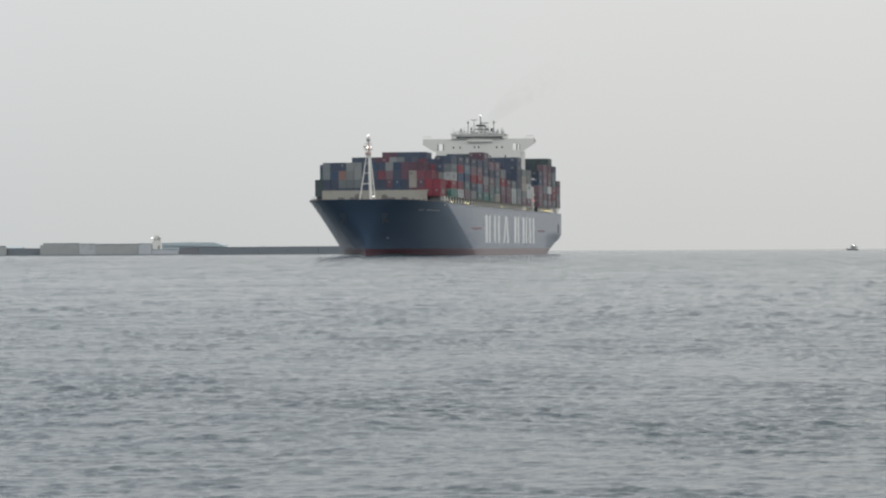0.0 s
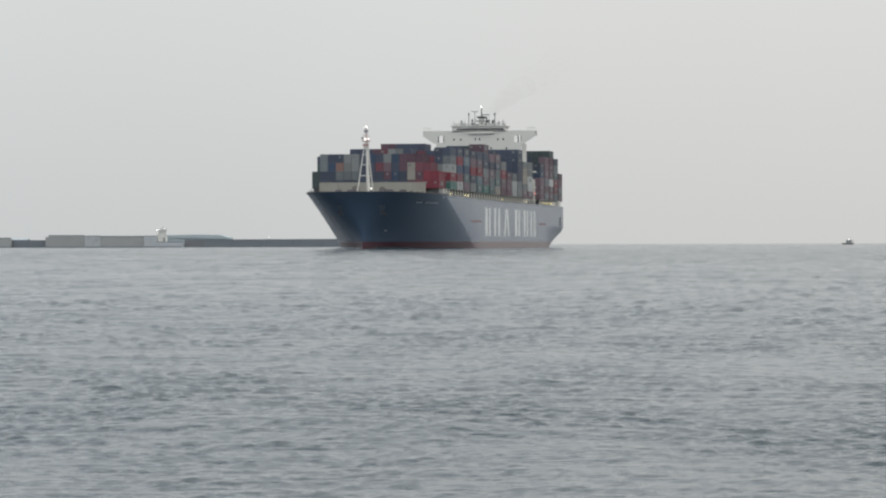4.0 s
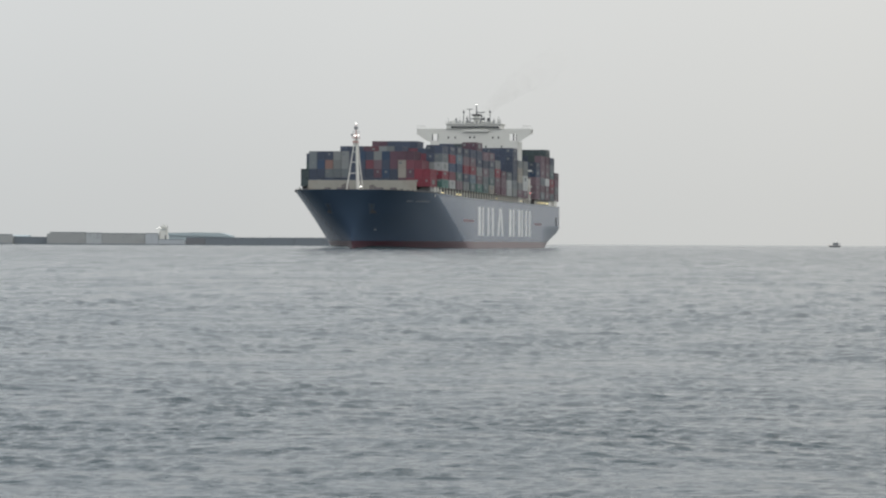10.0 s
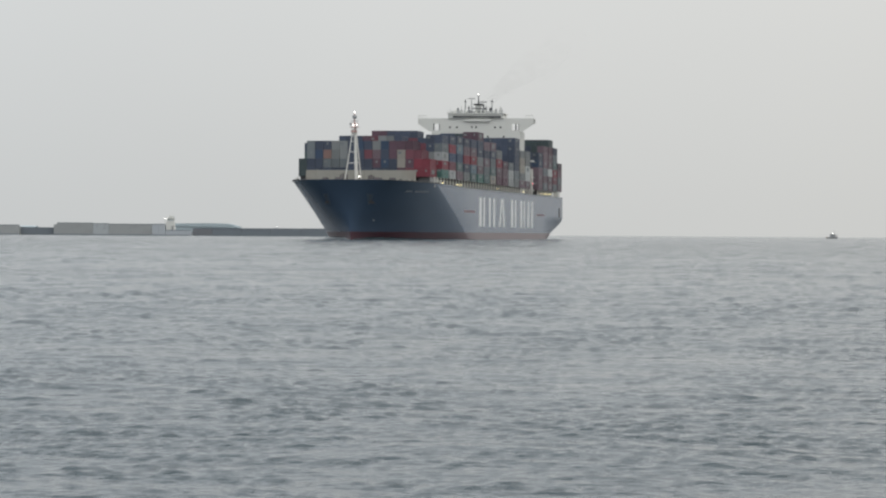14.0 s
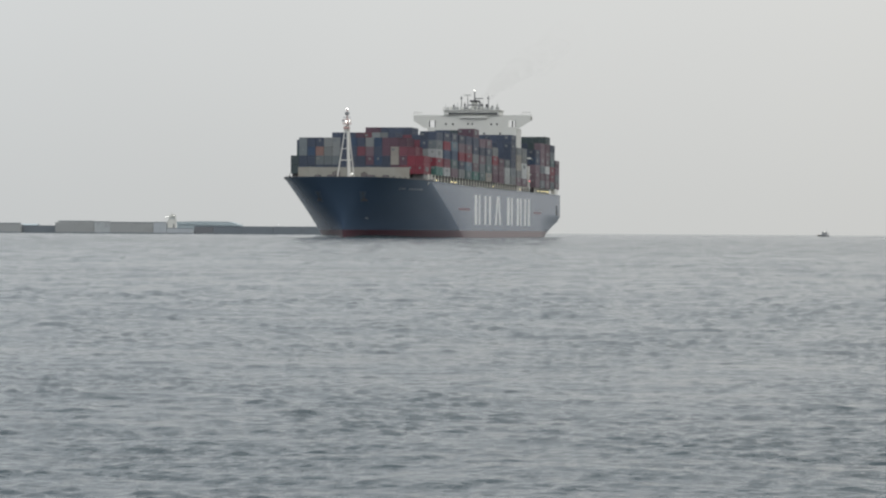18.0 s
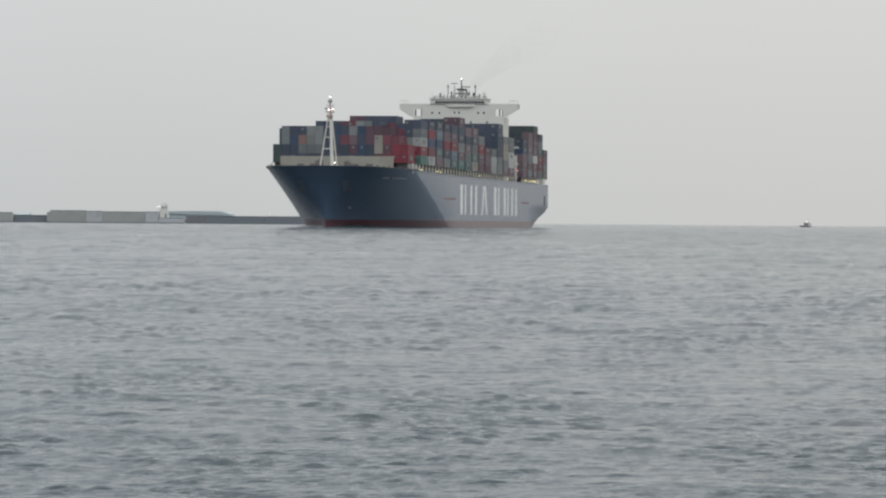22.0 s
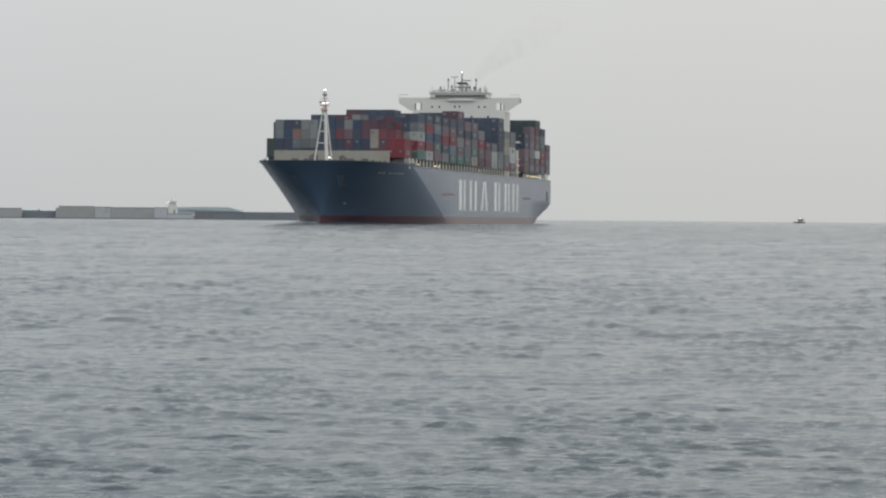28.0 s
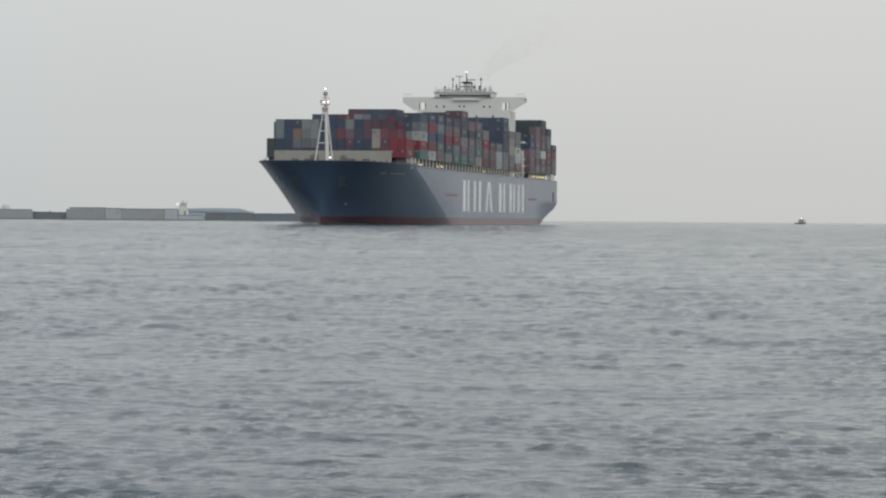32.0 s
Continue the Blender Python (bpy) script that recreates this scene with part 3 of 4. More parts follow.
# bay by bay: tiers of each of the 17 rows from starboard to port, and the height of one tier
TIERS = [
    ("2444444444444432", 2.68), ("44444444444444455", 2.62), ("44444444444444555", 2.66), ("44555555554445555", 2.74), ("44555555555555555", 2.70),
    ("44556666665555555", 2.72), ("44555555555555566", 2.74), ("44555555555666655", 2.74), ("44555555555555555", 2.80), ("44555555555556544", 2.95),
    ("44555555555554433", 2.80), ("44555555555554433", 2.80), ("44555555555566666", 2.90), ("44555555555555555", 2.68), ("44555555555555555", 2.70),
    ("55555555555555555", 2.80), ("55555555555566666", 2.80), ("55555555555777777", 2.80), ("55555555555666666", 2.82), ("44444444444444444", 2.82),
]
# paints that can be told from afar: bay -> row -> boxes from the lowest tier up
KNOWN = {
    0: {0: "kk", 1: "nnss", 2: "nnbn", 3: "nson", 4: "nsgg", 5: "nsgg", 6: "nnnn", 7: "nnnb", 8: "nnrn", 9: "nmvg", 10: "nbnb", 11: "nnmm", 12: "mccm", 13: "rmrm", 14: "RRrm", 15: "RR"},
    1: {4: "nnns", 5: "nnnn", 6: "nnnn", 8: "nnnb", 9: "nnnn", 11: "nnnm", 12: "mmmmn", 13: "mmrrm", 14: "RRrr", 15: "dRgnn", 16: "tRpsn"},
    2: {16: "prbRn", 15: "grnRn", 14: "rrnnn"}, 3: {16: "vdbln", 15: "rmbbn", 2: "nnnnn", 3: "nnnnn", 4: "nnnnn", 5: "nnnnm", 6: "nnnnr", 7: "nnnrg", 8: "nnnmg", 9: "nnnnn"}, 4: {16: "gnRvn", 15: "nnrmn"},
    5: {16: "dlRvn", 15: "rnrmn", 9: "rmnnnn", 8: "rnnbnn", 7: "rmrnnn", 6: "rnrbrn", 5: "nrrrrm", 4: "rnnnrm"},
    6: {16: "tvgnnm", 15: "rrnnnm"}, 7: {16: "dsvnv", 14: "rnnnnk", 13: "nrnnnk", 12: "nnrnnn", 11: "rrnnbb", 10: "nrnnnn"}, 8: {16: "cdsnv", 15: "gnrmn"}, 9: {16: "mvRg", 15: "mrrrm", 14: "mrrnn", 13: "mrrnnn"},
    10: {16: "mvm", 15: "mmg"}, 11: {16: "pps", 15: "nrs"}, 12: {16: "gsnnnn", 15: "nnnnnn", 14: "nnnnnn", 13: "nnnnnn", 12: "mnnnnn"},
    13: {16: "vgccg", 15: "vmccs"}, 14: {16: "vwwgg", 15: "gcggg"}, 15: {16: "vvvbn", 15: "vmvnn"}, 16: {16: "svsvvv"}, 17: {16: "vvwvvmk", 15: "mnnbnnk", 14: "nnnbnnk", 13: "nnnnnnk", 12: "nnnnnnk"},
    18: {16: "srRdsn"}, 19: {16: "vsvm", 15: "vmrs"},
}


def mixed_paint():
    """The paint of the boxes deep in the stacks: one of the usual colours for each box."""
    m = bpy.data.materials.new("mixed_container_paint")
    m.use_nodes = True
    n, l = m.node_tree.nodes, m.node_tree.links
    geo, ramp, tc, grain, tone, amount = (n.new("ShaderNode" + k) for k in ("NewGeometry", "ValToRGB", "TexCoord", "TexNoise", "HueSaturation", "MapRange"))
    ramp.color_ramp.interpolation = "CONSTANT"
    keys = "nrmbsnkvgdnl"
    for i, k in enumerate(keys):
        e = ramp.color_ramp.elements[0] if i == 0 else ramp.color_ramp.elements.new(i / len(keys))
        e.color = (*PAINTS[k][1], 1)
    ramp.color_ramp.elements.remove(ramp.color_ramp.elements[-1])
    l.new(geo.outputs["Random Per Island"], ramp.inputs[0])
    grain.inputs["Scale"].default_value = 0.8
    l.new(tc.outputs["Object"], grain.inputs["Vector"])
    amount.inputs[3].default_value, amount.inputs[4].default_value = 0.85, 1.15
    l.new(grain.outputs["Fac"], amount.inputs[0])
    l.new(amount.outputs[0], tone.inputs["Value"])
    l.new(ramp.outputs[0], tone.inputs["Color"])
    l.new(tone.outputs[0], n["Principled BSDF"].inputs["Base Color"])
    n["Principled BSDF"].inputs["Roughness"].default_value = 0.55
    return m


rest = bmesh.new()
near_count = 0
for k, (tiers, step) in enumerate(TIERS):
    nxt = TIERS[k - 1][0] if k and k != 15 else "00000000000000000"
    for row in range(len(tiers)):
        u, v = BAYS[k], (row - (len(tiers) - 1) / 2) * 2.51
        n = int(tiers[row])
        known = KNOWN.get(k, {}).get(row, "")
        for tier in range(n):
            paint = known[tier] if tier < len(known) else deal.choice("nnnknmrn" if tier >= n - 1 else MIX)
            # boxes seen from the bow or from the port side stand as parts of their own
            seen = row >= 16 or tier >= int(nxt[min(row, len(nxt) - 1)]) or (row == 15 and tier >= 3) or (k == 1 and row > 12)
            z = stow_z(u) + tier * step
            if seen and near_count < 330:
                ob = new("container", BOX_MESH[paint, deal.choice((0, 0, 1, 2) if row >= 15 and k != 12 else (0,) * 12 + (1, 2))])
                ob.parent = ship
                ob.location = (u, -v, z)
                ob.scale = (1, 1, step / TALL * 0.992)
                ob["label"] = PAINTS[paint][0].replace("_", " ") + " steel shipping container"
                near_count += 1
            else:
                add_box(rest, u, u + LONG, -v - 1.21, -v + 1.21, z, z + step * 0.985)
stuff = part("container_stacks", rest, mixed_paint(), ship, "inner container stacks hidden behind the outer ones")
stuff["kind"] = "stuff"

# ---- deckhouse and bridge ----
UB = 237.0
house = part("deckhouse", box(UB + 0.03, UB + 13, -16.5, 16.5, 16.4, 39.88, 0.02), WHITE, ship, "tall white deckhouse with wide bridge wings")


def bridge_front():
    """The bridge's front plate with its wings, sloped below, and the two openings beside the house."""
    bm = bmesh.new()
    pieces = [
        [(-13.4, 39.9), (13.4, 39.9), (13.4, 44.6), (-13.4, 44.6)],
    ]
    for s in (1, -1):
        pieces += [
            [(s * 13.4, 42.7), (s * 16.2, 42.7), (s * 16.2, 44.6), (s * 13.4, 44.6)],
            [(s * 13.4, 39.9), (s * 16.2, 39.9), (s * 16.2, 40.2), (s * 13.4, 40.2)],
            [(s * 16.2, 39.9), (s * 17.5, 39.9), (s * 21.6, 42.6), (s * 21.6, 44.6), (s * 16.2, 44.6)],
        ]
    for pts in pieces:
        a = [bm.verts.new((UB, y, z)) for y, z in pts]
        b = [bm.verts.new((UB + 0.5, y, z)) for y, z in pts]
        bm.faces.new(a)
        bm.faces.new(b)
        for i in range(len(pts)):
            bm.faces.new((a[i], b[i], b[(i + 1) % len(pts)], a[(i + 1) % len(pts)]))
    bmesh.ops.recalc_face_normals(bm, faces=bm.faces[:])
    return bm


front = part("bridge_front", bridge_front(), WHITE, house)
for s in (1, -1):
    wing = part("bridge_wing", box(UB + 0.5, UB + 5, s * 17.0, s * 21.6, 44.2, 44.6), WHITE, house)
    part("wing_back", box(UB + 4.6, UB + 5, s * 17.0, s * 21.6, 42.8, 44.2), WHITE, wing)
    for v in (18.6, 20.0, 21.5):
        part("wing_post", rod((UB + 0.3, s * v, 44.6), (UB + 0.3, s * v, 45.7), 0.07, n=5), WHITE, wing)
    part("wing_rail", rod((UB + 0.3, s * 18.6, 45.7), (UB + 0.3, s * 21.5, 45.7), 0.12, n=6), WHITE, wing)
for y in (-14.85, -16.0, 15.9, 13.7):
    part("opening_frame", box(UB + 1.2, UB + 1.5, y - 0.22, y + 0.22, 40.2, 42.7), DARK, front, "dark steel post in the wing opening")
part("bridge_floor", box(UB + 0.5, UB + 12, -13.3, 13.3, 39.95, 40.2), WHITE, house)
part("bridge_back", box(UB + 6, UB + 12, -12.0, 12.0, 40.2, 44.6), WHITE, house)
wheel = part("wheelhouse", box(UB - 0.6, UB + 9, -10.3, 10.3, 44.6, 46.25, 0.08), WHITE, house, "white wheelhouse with a dark window band")
for k in range(15):
    y = -8.9 + k * 1.2
    part("window", box(UB - 0.66, UB - 0.55, y - 0.54, y + 0.54, 44.8, 45.5), GLASSY, wheel, "dark wheelhouse window")
part("roof_edge", box(UB - 1.0, UB + 9.4, -10.7, 10.7, 46.25, 46.55), WHITE, wheel)
part("front_step", box(UB - 0.8, UB, -5.6, 4.0, 43.5, 44.3, 0.03), WHITE, house)
for y, z in ((9.6, 41.3), (7.0, 41.3), (-7.2, 41.3), (-9.3, 41.3), (1.4, 41.4), (-0.2, 41.4), (4.6, 37.9), (-4.6, 37.9), (10.5, 37.9), (-10.5, 37.9)):
    part("porthole_window", box(UB - 0.03, UB + 0.4, y - 0.28, y + 0.28, z - 0.36, z + 0.36), GLASSY, house)
for k in range(18):
    y = -10.4 + k * 20.8 / 17
    part("roof_rail_post", rod((UB - 0.8, y, 46.4), (UB - 0.8, y, 47.4), 0.05, n=5), WHITE, wheel)
part("roof_rail", rod((UB - 0.8, -10.4, 47.4), (UB - 0.8, 10.4, 47.4), 0.05, n=5), WHITE, wheel)

for z in (46.75, 47.05):
    part("roof_rail", rod((UB - 0.8, -10.4, z), (UB - 0.8, 10.4, z), 0.04, n=5), WHITE, wheel)
for v, w, h in ((-8.9, 0.5, 1.0), (-6.0, 0.8, 0.9), (-2.2, 0.9, 1.3), (0.9, 0.7, 1.1), (2.4, 0.6, 1.5), (4.6, 0.9, 0.8), (7.6, 0.6, 1.0), (9.7, 0.4, 0.8)):
    locker = part("roof_locker", box(UB + 1.2, UB + 2.0, -v - w / 2, -v + w / 2, 46.5, 46.5 + h, 0.05), STEEL if h > 1.05 else WHITE, wheel, "small grey locker on the wheelhouse roof")
    part("locker_door", box(UB + 1.16, UB + 1.2, -v - w * 0.36, -v + w * 0.36, 46.6, 46.4 + h), IRON if h > 1.05 else STEEL, locker)
for v, z in ((-9.9, 48.6), (-5.6, 49.3), (-1.4, 50.4), (3.6, 50.0), (6.0, 49.0), (9.8, 48.2)):
    part("whip_aerial", rod((UB + 1.6, -v, 46.5), (UB + 1.6, -v, z), 0.07, 0.05, 5), STEEL, wheel)

mast = part("radar_mast", box(UB + 3, UB + 5, -1.0, 1.0, 46.4, 49.6, 0.1), WHITE, house, "pale radar mast with lamps and aerials")
mast.location = (0, -0.4, 0)
part("mast_cap", box(UB + 2.6, UB + 5.4, -1.6, 1.6, 49.6, 50.2, 0.1), SOOT, mast)
part("mast_pole", rod((UB + 4, 0, 50.2), (UB + 4, 0, 53.5), 0.26, 0.17), IRON, mast)
part("top_lamp", ball((UB + 3.7, 0, 53.75), 0.15), LAMP_WHITE, mast, "lit white masthead lamp")
part("radar_scanner", box(UB + 2.2, UB + 2.6, -2.1, 2.1, 48.2, 48.6, 0.05), IRON, mast)
part("radar_scanner", box(UB + 2.2, UB + 2.6, -3.4, -0.4, 50.6, 50.95, 0.05), IRON, mast)
for v, z, r in ((-4.9, 51.8, 0.20), (-2.6, 52.2, 0.15), (5.1, 51.8, 0.20), (1.9, 50.2, 0.24), (2.9, 49.2, 0.26), (-3.6, 49.4, 0.25), (-7.7, 49.0, 0.12), (8.3, 49.2, 0.14), (-6.4, 48.3, 0.1), (6.6, 48.6, 0.1)):
    aerial = part("aerial", rod((UB + 4, -v, 46.4), (UB + 4, -v, z), r, r * 0.6, 6), IRON, mast)
    if v == -2.6:
        part("crossbar", rod((UB + 4, -v - 1.3, z - 0.1), (UB + 4, -v + 1.3, z - 0.1), 0.13, n=5), IRON, aerial)
    else:
        part("lamp_box", box(UB + 3.7, UB + 4.3, -v - 0.34, -v + 0.34, z - 1.1, z - 0.5, 0.05), IRON, aerial)
    part("foot_box", box(UB + 3.6, UB + 4.4, -v - 0.45, -v + 0.45, 46.4, 47.8), STEEL, aerial)
for v, z, r in ((-7.9, 47.5, 0.5), (-3.9, 47.3, 0.55), (3.2, 47.4, 0.55), (6.4, 47.4, 0.45), (8.9, 48.4, 0.4), (-9.6, 47.0, 0.35)):
    dome = part("antenna_dome", ball((UB + 2, -v, z), r), WHITE, house, "white antenna dome")
    part("dome_stand", rod((UB + 2, -v, 46.4), (UB + 2, -v, z - r * 0.6), 0.15, n=6), WHITE, dome)

funnel = part("funnel", box(256, 264, -4.2, 4.2, 38.0, 48.0, 0.6), SOOT, ship, "dark sooty funnel behind the bridge")
for y in (-2, 0, 2):
    part("exhaust_pipe", rod((260, y, 48.0), (260.6, y, 49.4), 0.5, n=10), SOOT, funnel)
part("engine_casing", box(251, 266, -8, 8, 16.4, 38.0), WHITE, ship, "white engine casing")

# gangway davit and stairs beside the deckhouse on the port side
davit = part("davit_post", box(238.6, 239.6, -21.1, -20.3, 16.4, 26.0, 0.05), WHITE, ship, "white davit post at the ship's side")
part("davit_arm", box(238.0, 243.0, -21.2, -17.4, 28.7, 29.25), WHITE, davit)
part("davit_top", box(238.6, 239.4, -19.2, -18.4, 25.9, 28.7), WHITE, davit)
for z in (18.0, 20.4, 22.8):
    part("landing", box(237.4, 242.5, -21.2, -17.5, z, z + 0.35), WHITE, davit)
part("side_lamp", ball((237.6, -21.3, 20.6), 0.22), LAMP_RED, davit, "lit red side lamp")
part("stern_locker", box(311.5, 316.5, -21.3, -19.6, 16.5, 18.8, 0.05), WHITE, ship, "white locker at the stern rail")
for u, v, r in ((35, 20.9, 0.14), (62, 21.2, 0.15), (68.5, 21.2, 0.15), (151, 20.9, 0.13), (216, 20.9, 0.12), (263, 21.2, 0.15), (272, 21.2, 0.15), (278, 21.2, 0.13), (285, 21.2, 0.16), (290, 21.2, 0.15)):
    part("deck_lamp", ball((u, -v, 17.3), r), LAMP_WARM, ship, "lit warm deck lamp")

# ---- faint exhaust smoke ----
def smoke_material(name, density):
    """Ragged, almost clear smoke."""
    m = bpy.data.materials.new(name)
    m.use_nodes = True
    n, l = m.node_tree.nodes, m.node_tree.links
    n.remove(n["Principled BSDF"])
    mix, clear, dark = n.new("ShaderNodeMixShader"), n.new("ShaderNodeBsdfTransparent"), n.new("ShaderNodeBsdfDiffuse")
    dark.inputs[0].default_value = (0.30, 0.29, 0.24, 1)
    tc, rag, lim = n.new("ShaderNodeTexCoord"), n.new("ShaderNodeTexNoise"), n.new("ShaderNodeMapRange")
    rag.inputs["Scale"].default_value, rag.inputs["Detail"].default_value = 0.10, 2
    lim.inputs[1].default_value, lim.inputs[2].default_value, lim.inputs[3].default_value, lim.inputs[4].default_value = 0.25, 0.75, 0.2 * density, density
    l.new(tc.outputs["Object"], rag.inputs["Vector"])
    l.new(rag.outputs["Fac"], lim.inputs[0])
    l.new(lim.outputs[0], mix.inputs[0])
    l.new(clear.outputs[0], mix.inputs[1])
    l.new(dark.outputs[0], mix.inputs[2])
    l.new(mix.outputs[0], n["Material Output"].inputs[0])
    return m


SMOKE = [smoke_material("exhaust_smoke_" + k, d) for k, d in (("dense", 0.015), ("thin", 0.0075), ("thinnest", 0.0035))]
smoke = tagged(new("exhaust_smoke"), "thin brownish exhaust smoke drifting from the funnel", "smoke")
puffs = []
drift = Vector((8, -34, 21)).normalized()
puff_rng = random.Random(3)
along = 0.5
while along < 46:
    s = along / 62
    bm = bmesh.new()
    bmesh.ops.create_icosphere(bm, subdivisions=3, radius=1.0)
    r = 1.8 + 9.5 * s
    for q in bm.verts:
        q.co *= r * (1 + 0.3 * noise.noise(q.co * 1.3 + Vector((along, 0, 0))))
        q.co += drift * q.co.dot(drift) * 0.5
    pf = part("smoke_puff", bm, SMOKE[min(2, int(s * 3.4))], smoke, smooth=True)
    puffs.append((pf, s, puff_rng.uniform(-1, 1), puff_rng.uniform(-1, 1)))
    along += 1.25 * r

# ---- the breakwater ----
Y0 = 1600.0


def caisson(x0, x1, height, depth, mat, label, step=0.0, name="breakwater_caisson", y=Y0):
    c = tagged(new(name), label, "breakwater", group="breakwater caissons")
    c.location = ((x0 + x1) / 2, y, 0)
    w = (x1 - x0) / 2 - 0.06
    part("body", box(-w, w, 0, depth, -3, height - 0.9, 0.1), mat, c)
    part("parapet", box(-w + step, w, 0.25, 2.6, height - 0.9, height, 0.1), mat, c)
    part("wet_foot", box(-w - 0.03, w + 0.03, -0.06, 0, -1, 0.55), CONCRETE_DARK, c, "dark wet band at the waterline")
    # dark strip that paints in the shade line below the parapet's top
    part("parapet_shade", box(-w + step, w, 0.17, 0.25, height - 0.32, height - 0.02), CONCRETE_DARK, c, "dark strip painting the shade line along the parapet")
    n = max(2, int((x1 - x0) / 14))
    for i in range(1, n):
        xx = -w + 2 * w * i / n
        part("joint", box(xx - 0.035, xx + 0.035, -0.02, 0.0, 0.6, height - 1.0), CONCRETE_DARK, c)
    return c


caisson(-330, -219.5, 5.2, 14, CONCRETE, "pale grey concrete breakwater block in the sea")
caisson(-219.5, -201.8, 3.9, 14, CONCRETE_DARK, "low dark concrete breakwater wall", y=Y0 + 6)
caisson(-201.8, -181.6, 6.45, 14, CONCRETE, "pale grey concrete breakwater block with a stepped corner", 1.6)
caisson(-181.6, -173.4, 6.2, 14, PALE_STAINED, "lighter stained concrete breakwater block")
caisson(-173.4, -151.2, 6.0, 14, CONCRETE, "pale grey concrete breakwater block in the sea")
caisson(-151.2, -144.4, 6.1, 14, PALE, "bright pale concrete block on the breakwater")
caisson(-144.4, -131.0, 3.0, 12, PALE, "low pale concrete step of the breakwater")
x = -131.0
for k in range(6):
    x1 = x + (10 if k == 0 else 15.5)
    caisson(x, x1, 4.0 + 0.04 * k, 12, CONCRETE_BROWN if k == 0 else CONCRETE_DARK,
            "low brownish concrete breakwater wall" if k == 0 else "low dark concrete breakwater wall", y=Y0 + 9)
    x = x1

# hut and lamps on the breakwater head
hut = tagged(new("breakwater_hut"), "small white hut with lit lamps on the breakwater", "hut")
hut.location = (-142.6, Y0 + 4, 3.0)
part("wall", box(-1.6, 2.9, -1.6, 1.6, 0, 4.1, 0.08), WHITE, hut)
tower = part("tower", box(-0.9, 2.5, -1.3, 1.3, 4.1, 6.5, 0.1), WHITE, hut, "white lookout tower")
part("gallery", box(-1.4, 2.9, -1.7, 1.7, 5.7, 5.86), WHITE, tower)
for x in (-1.35, -0.5, 0.4, 1.2, 2.0, 2.85):
    part("gallery_post", rod((x, -1.65, 5.86), (x, -1.65, 6.7), 0.06, n=5), WHITE, tower)
part("gallery_rail", rod((-1.35, -1.65, 6.7), (2.85, -1.65, 6.7), 0.06, n=5), WHITE, tower)
part("tower_cap", box(-0.1, 1.5, -0.7, 0.7, 6.5, 7.4, 0.1), WHITE, tower)
part("aerial", rod((0.3, 0, 7.4), (0.3, 0, 8.1), 0.1, n=5), WHITE, tower)
part("aerial", rod((2.1, 0, 6.5), (2.1, 0, 7.8), 0.1, n=5), WHITE, tower)
for x in (-0.4, 0.6, 1.6):
    part("window", box(x, x + 0.55, -1.34, -1.3, 4.6, 5.3), BLUE_ROOF, tower)
part("door", box(1.3, 2.2, -1.66, -1.6, 0, 2.0), IRON, hut, "dark doorway")
for dx, z in ((-2.3, 5.7), (-1.2, 5.9), (1.9, 6.7)):
    ps = part("lamp_post", rod((dx, -1.9, 0.0), (dx, -1.9, z), 0.1, n=6), WHITE, hut)
    part("lamp", ball((dx, -2.05, z), 0.14 if dx < 0 else 0.08), LAMP_WHITE, ps, "lit white lamp")

# a single lamp on the far wall
beacon = tagged(new("beacon_lamp"), "small lit white lamp on a post on the breakwater", "lamp")
beacon.location = (-87.8, Y0 + 15, 3.9)
part("post", rod((0, 0, -0.2), (0, 0, 1.20), 0.1, n=6), STEEL, beacon)
part("lamp", ball((0, -0.15, 1.35), 0.08), LAMP_WHITE, beacon, "lit white lamp")

# a pale dome behind the first block, and a low far roof
dome_tank = tagged(new("storage_dome"), "pale grey rounded tank behind the breakwater", "tank")
dome_tank.location = (-234.2, Y0 + 8, 4.2)
bm = bmesh.new()
bmesh.ops.create_uvsphere(bm, u_segments=20, v_segments=10, radius=2.6)
for q in bm.verts:
    q.co.z = max(q.co.z, -0.3) * 1.5
part("shell", bm, PALE, dome_tank, smooth=True)
part("base_ring", rod((0, 0, -0.6), (0, 0, 0.3), 2.75, n=20), PALE, dome_tank)
low = tagged(new("harbour_shed"), "low pale blue shed roof behind the breakwater", "shed")
low.location = (0, Y0 + 60, 0)
part("body", extrude_profile([(0, 0), (14, 0), (14, 4.1), (0, 4.1)], -229, -219.5), BLUE_ROOF, low)
part("roof", extrude_profile([(-0.4, 4.1), (14.4, 4.1), (7, 4.85)], -229.5, -219), BLUE_ROOF, low)

# a long blue shed roof behind the wall
shed = tagged(new("harbour_shed"), "long pale blue harbour shed behind the breakwater", "shed")
shed.location = (0, Y0 + 120, 0)
k = (Y0 + 120) / Y0
part("body", extrude_profile([(0, 0), (30, 0), (30, 5.2), (0, 5.2)], -139 * k, -107 * k), BLUE_ROOF, shed)
bm = bmesh.new()
pts = [(-140 * k, 5.2), (-106.5 * k, 4.4), (-108.5 * k, 5.6), (-112.5 * k, 6.75), (-124 * k, 6.9), (-140 * k, 6.6)]
a = [bm.verts.new((px, -0.5, pz)) for px, pz in pts]
b = [bm.verts.new((px, 30.5, pz)) for px, pz in pts]
bm.faces.new(a)
bm.faces.new(b)
for i in range(len(pts)):
    bm.faces.new((a[i], b[i], b[(i + 1) % len(pts)], a[(i + 1) % len(pts)]))
bmesh.ops.recalc_face_normals(bm, faces=bm.faces[:])
part("roof", bm, BLUE_ROOF, shed)

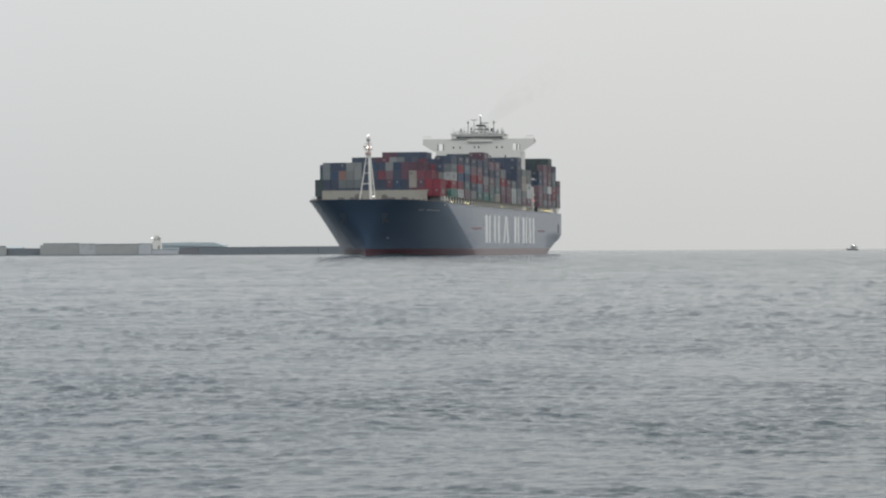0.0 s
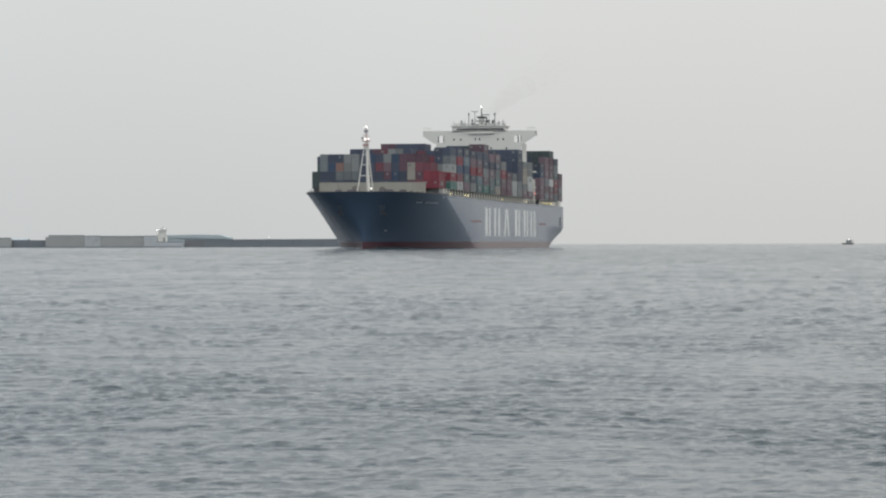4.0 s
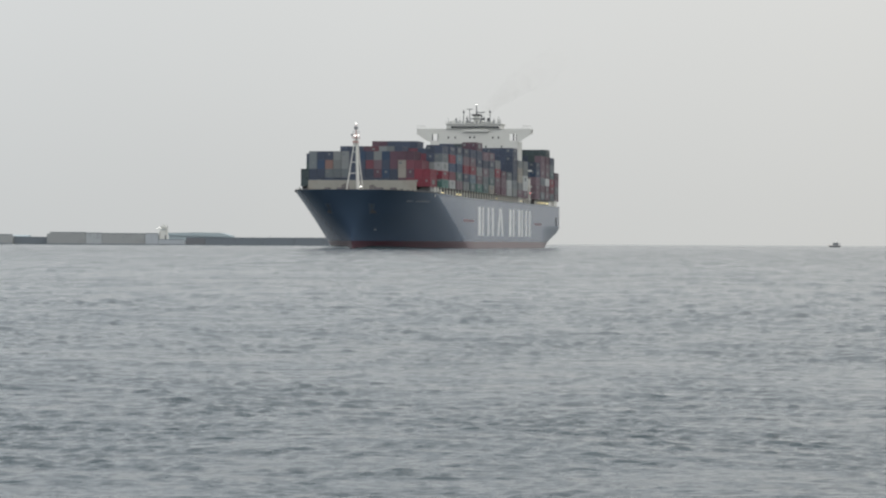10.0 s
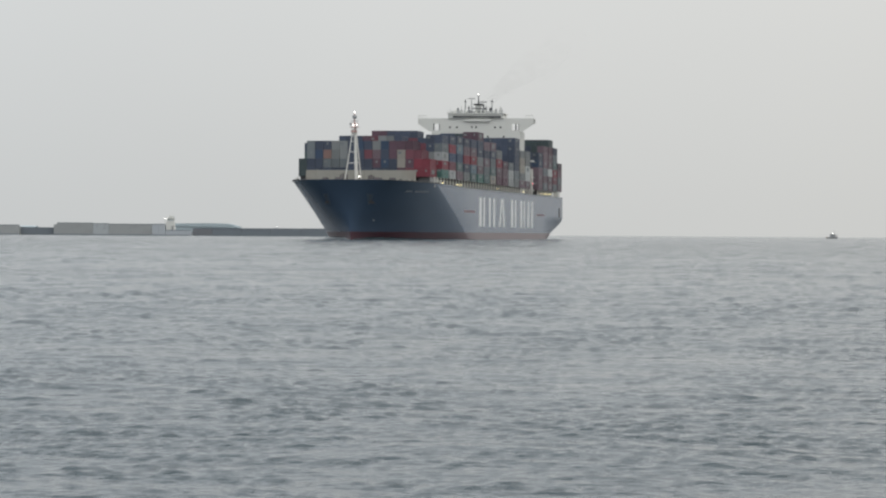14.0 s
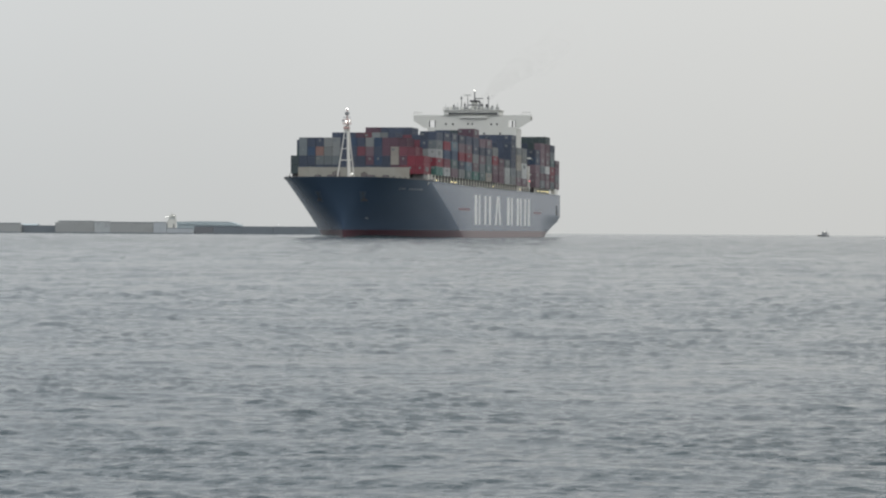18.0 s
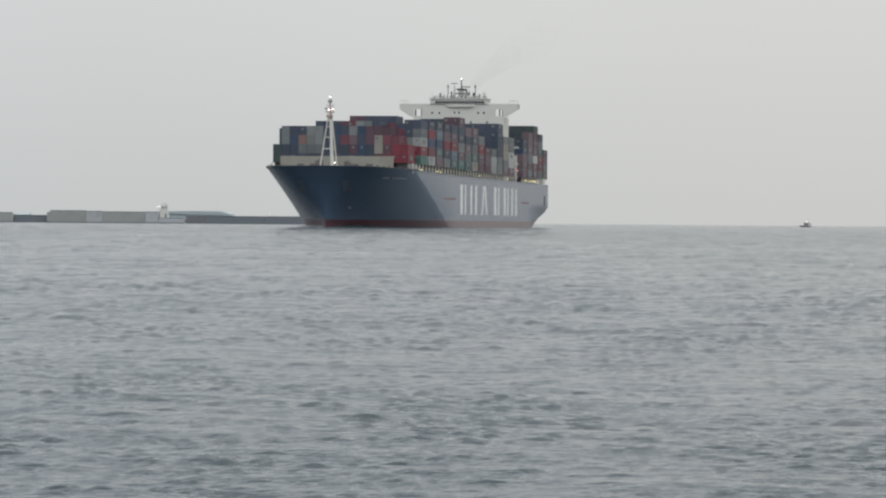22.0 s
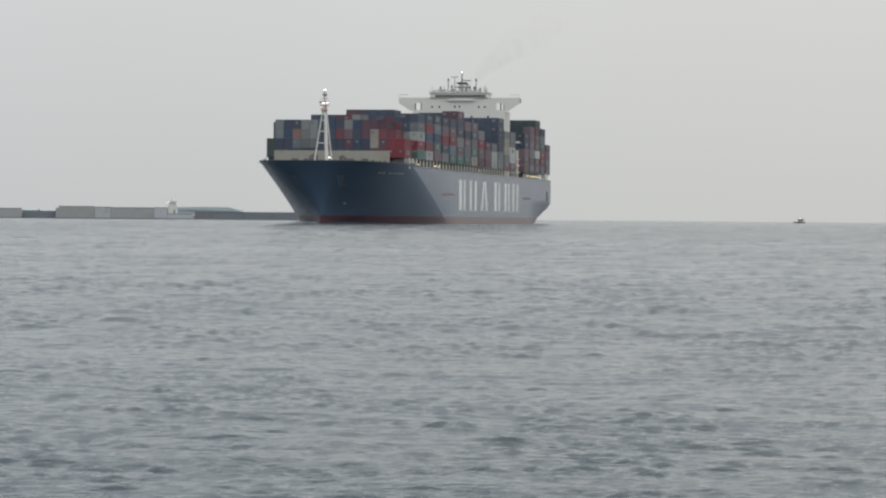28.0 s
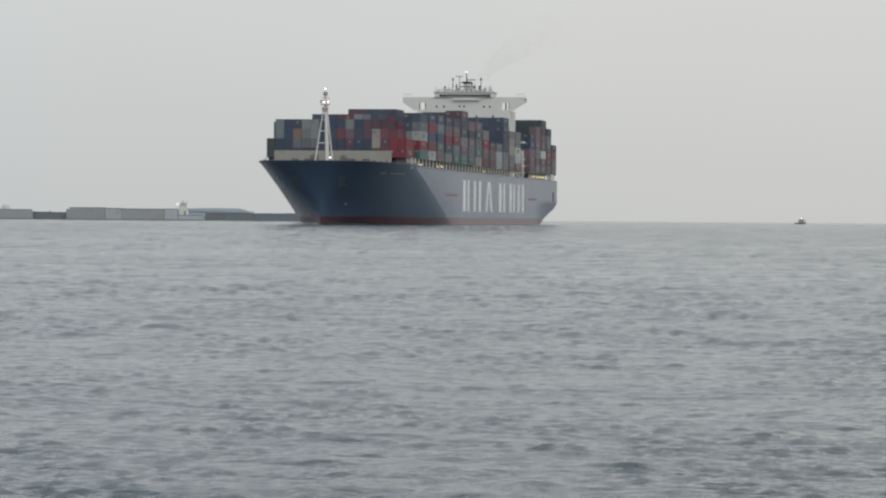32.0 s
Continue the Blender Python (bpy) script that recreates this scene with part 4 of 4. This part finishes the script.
# ---- a small fishing boat on the horizon ----
RANGE = 2450.0
boat = tagged(new("fishing_boat"), "small dark fishing boat with a pale cabin", "boat")
bm = bmesh.new()
st = [(-4.6, 0.25, 1.5), (-3.4, 1.0, 1.3), (-1.3, 1.5, 1.1), (1.8, 1.6, 1.0), (4.2, 1.4, 1.1)]
grid = [[bm.verts.new((sx, s * hb * q, z)) for s, q, z in ((1, 0.6, -0.5), (1, 1, zt), (-1, 1, zt), (-1, 0.6, -0.5))] for sx, hb, zt in st]
for a, b in zip(grid, grid[1:]):
    for i in range(4):
        bm.faces.new((a[i], a[(i + 1) % 4], b[(i + 1) % 4], b[i]))
bm.faces.new(grid[0])
bm.faces.new(grid[-1][::-1])
bmesh.ops.recalc_face_normals(bm, faces=bm.faces[:])
part("hull", bm, BOATGREY, boat, "dark grey boat hull")
part("bow_fender", box(-5.0, -4.3, -0.3, 0.3, 0.9, 1.6, 0.08), ORANGE, boat, "worn orange fender at the bow")
cabin = part("cabin", box(-1.6, 2.6, -1.0, 1.0, 1.2, 3.5, 0.1), STEEL, boat, "grey cabin")
part("window", box(-1.64, -1.6, -0.8, 0.8, 2.5, 3.2), GLASSY, cabin)
part("cabin_roof", box(-1.9, 2.8, -1.15, 1.15, 3.5, 3.65), WHITE, cabin)
part("lamp", ball((0.6, -0.2, 4.2), 0.22), LAMP_WHITE, cabin, "lit white lamp")
part("lamp_pole", rod((0.6, -0.2, 3.6), (0.6, -0.2, 4.1), 0.08, n=5), STEEL, cabin)
part("stern_frame", box(3.7, 3.9, -1.2, 1.2, 1.0, 3.0), STEEL, boat)
part("frame_bar", box(2.6, 3.9, -1.1, 1.1, 2.85, 3.0), STEEL, boat)
part("mast", rod((1.8, 0, 3.6), (1.8, 0, 6.4), 0.06, n=5), STEEL, boat)


# ---- what moves ----
def ship_pose(t):
    turn = 9.155 + 0.00725 * t
    mid = radians(9.0949 + 0.003625 * t)
    return pose(-19.884 - 3.3665 * t * math.sin(mid), 963.046 - 3.3665 * t * math.cos(mid), 0, 0, 0, 90 - turn)


def motions():
    walk(ship, [(t, ship_pose(t)) for t in (0, 8, 16, 24, 32)])
    walk(smoke, [(t, ship_pose(t) @ pose(260, 0, 50)) for t in (0, 8, 16, 24, 32)])
    for pf, s, wa, wb in puffs:
        walk(pf, [(t, pose(4 + 9 * s + 0.5 * wa, -50 * s ** 1.2 - 0.06 * t + 0.8 * wa * s, 1 + 31 * s ** 0.85 + 0.03 * t + 1.5 * wb * s, 0, 0, 0.5 * t * wa))
                  for t in (0, 16, 32)])
    walk(boat, [(t, pose((0.13516 - 0.000786 * t) * RANGE, RANGE, 0.1 * math.sin(1.3 * t), 2.5 * math.sin(0.9 * t), 2.0 * math.sin(1.1 * t + 1), 0)) for t in range(0, 33)])
    ticks = [0.5 * k for k in range(65)]
    walk(water, [(t, pose(0.2 * t - 3.2, 1 - 0.6 * t, 0.006 * math.sin(2.3 * t))) for t in ticks])


motions()
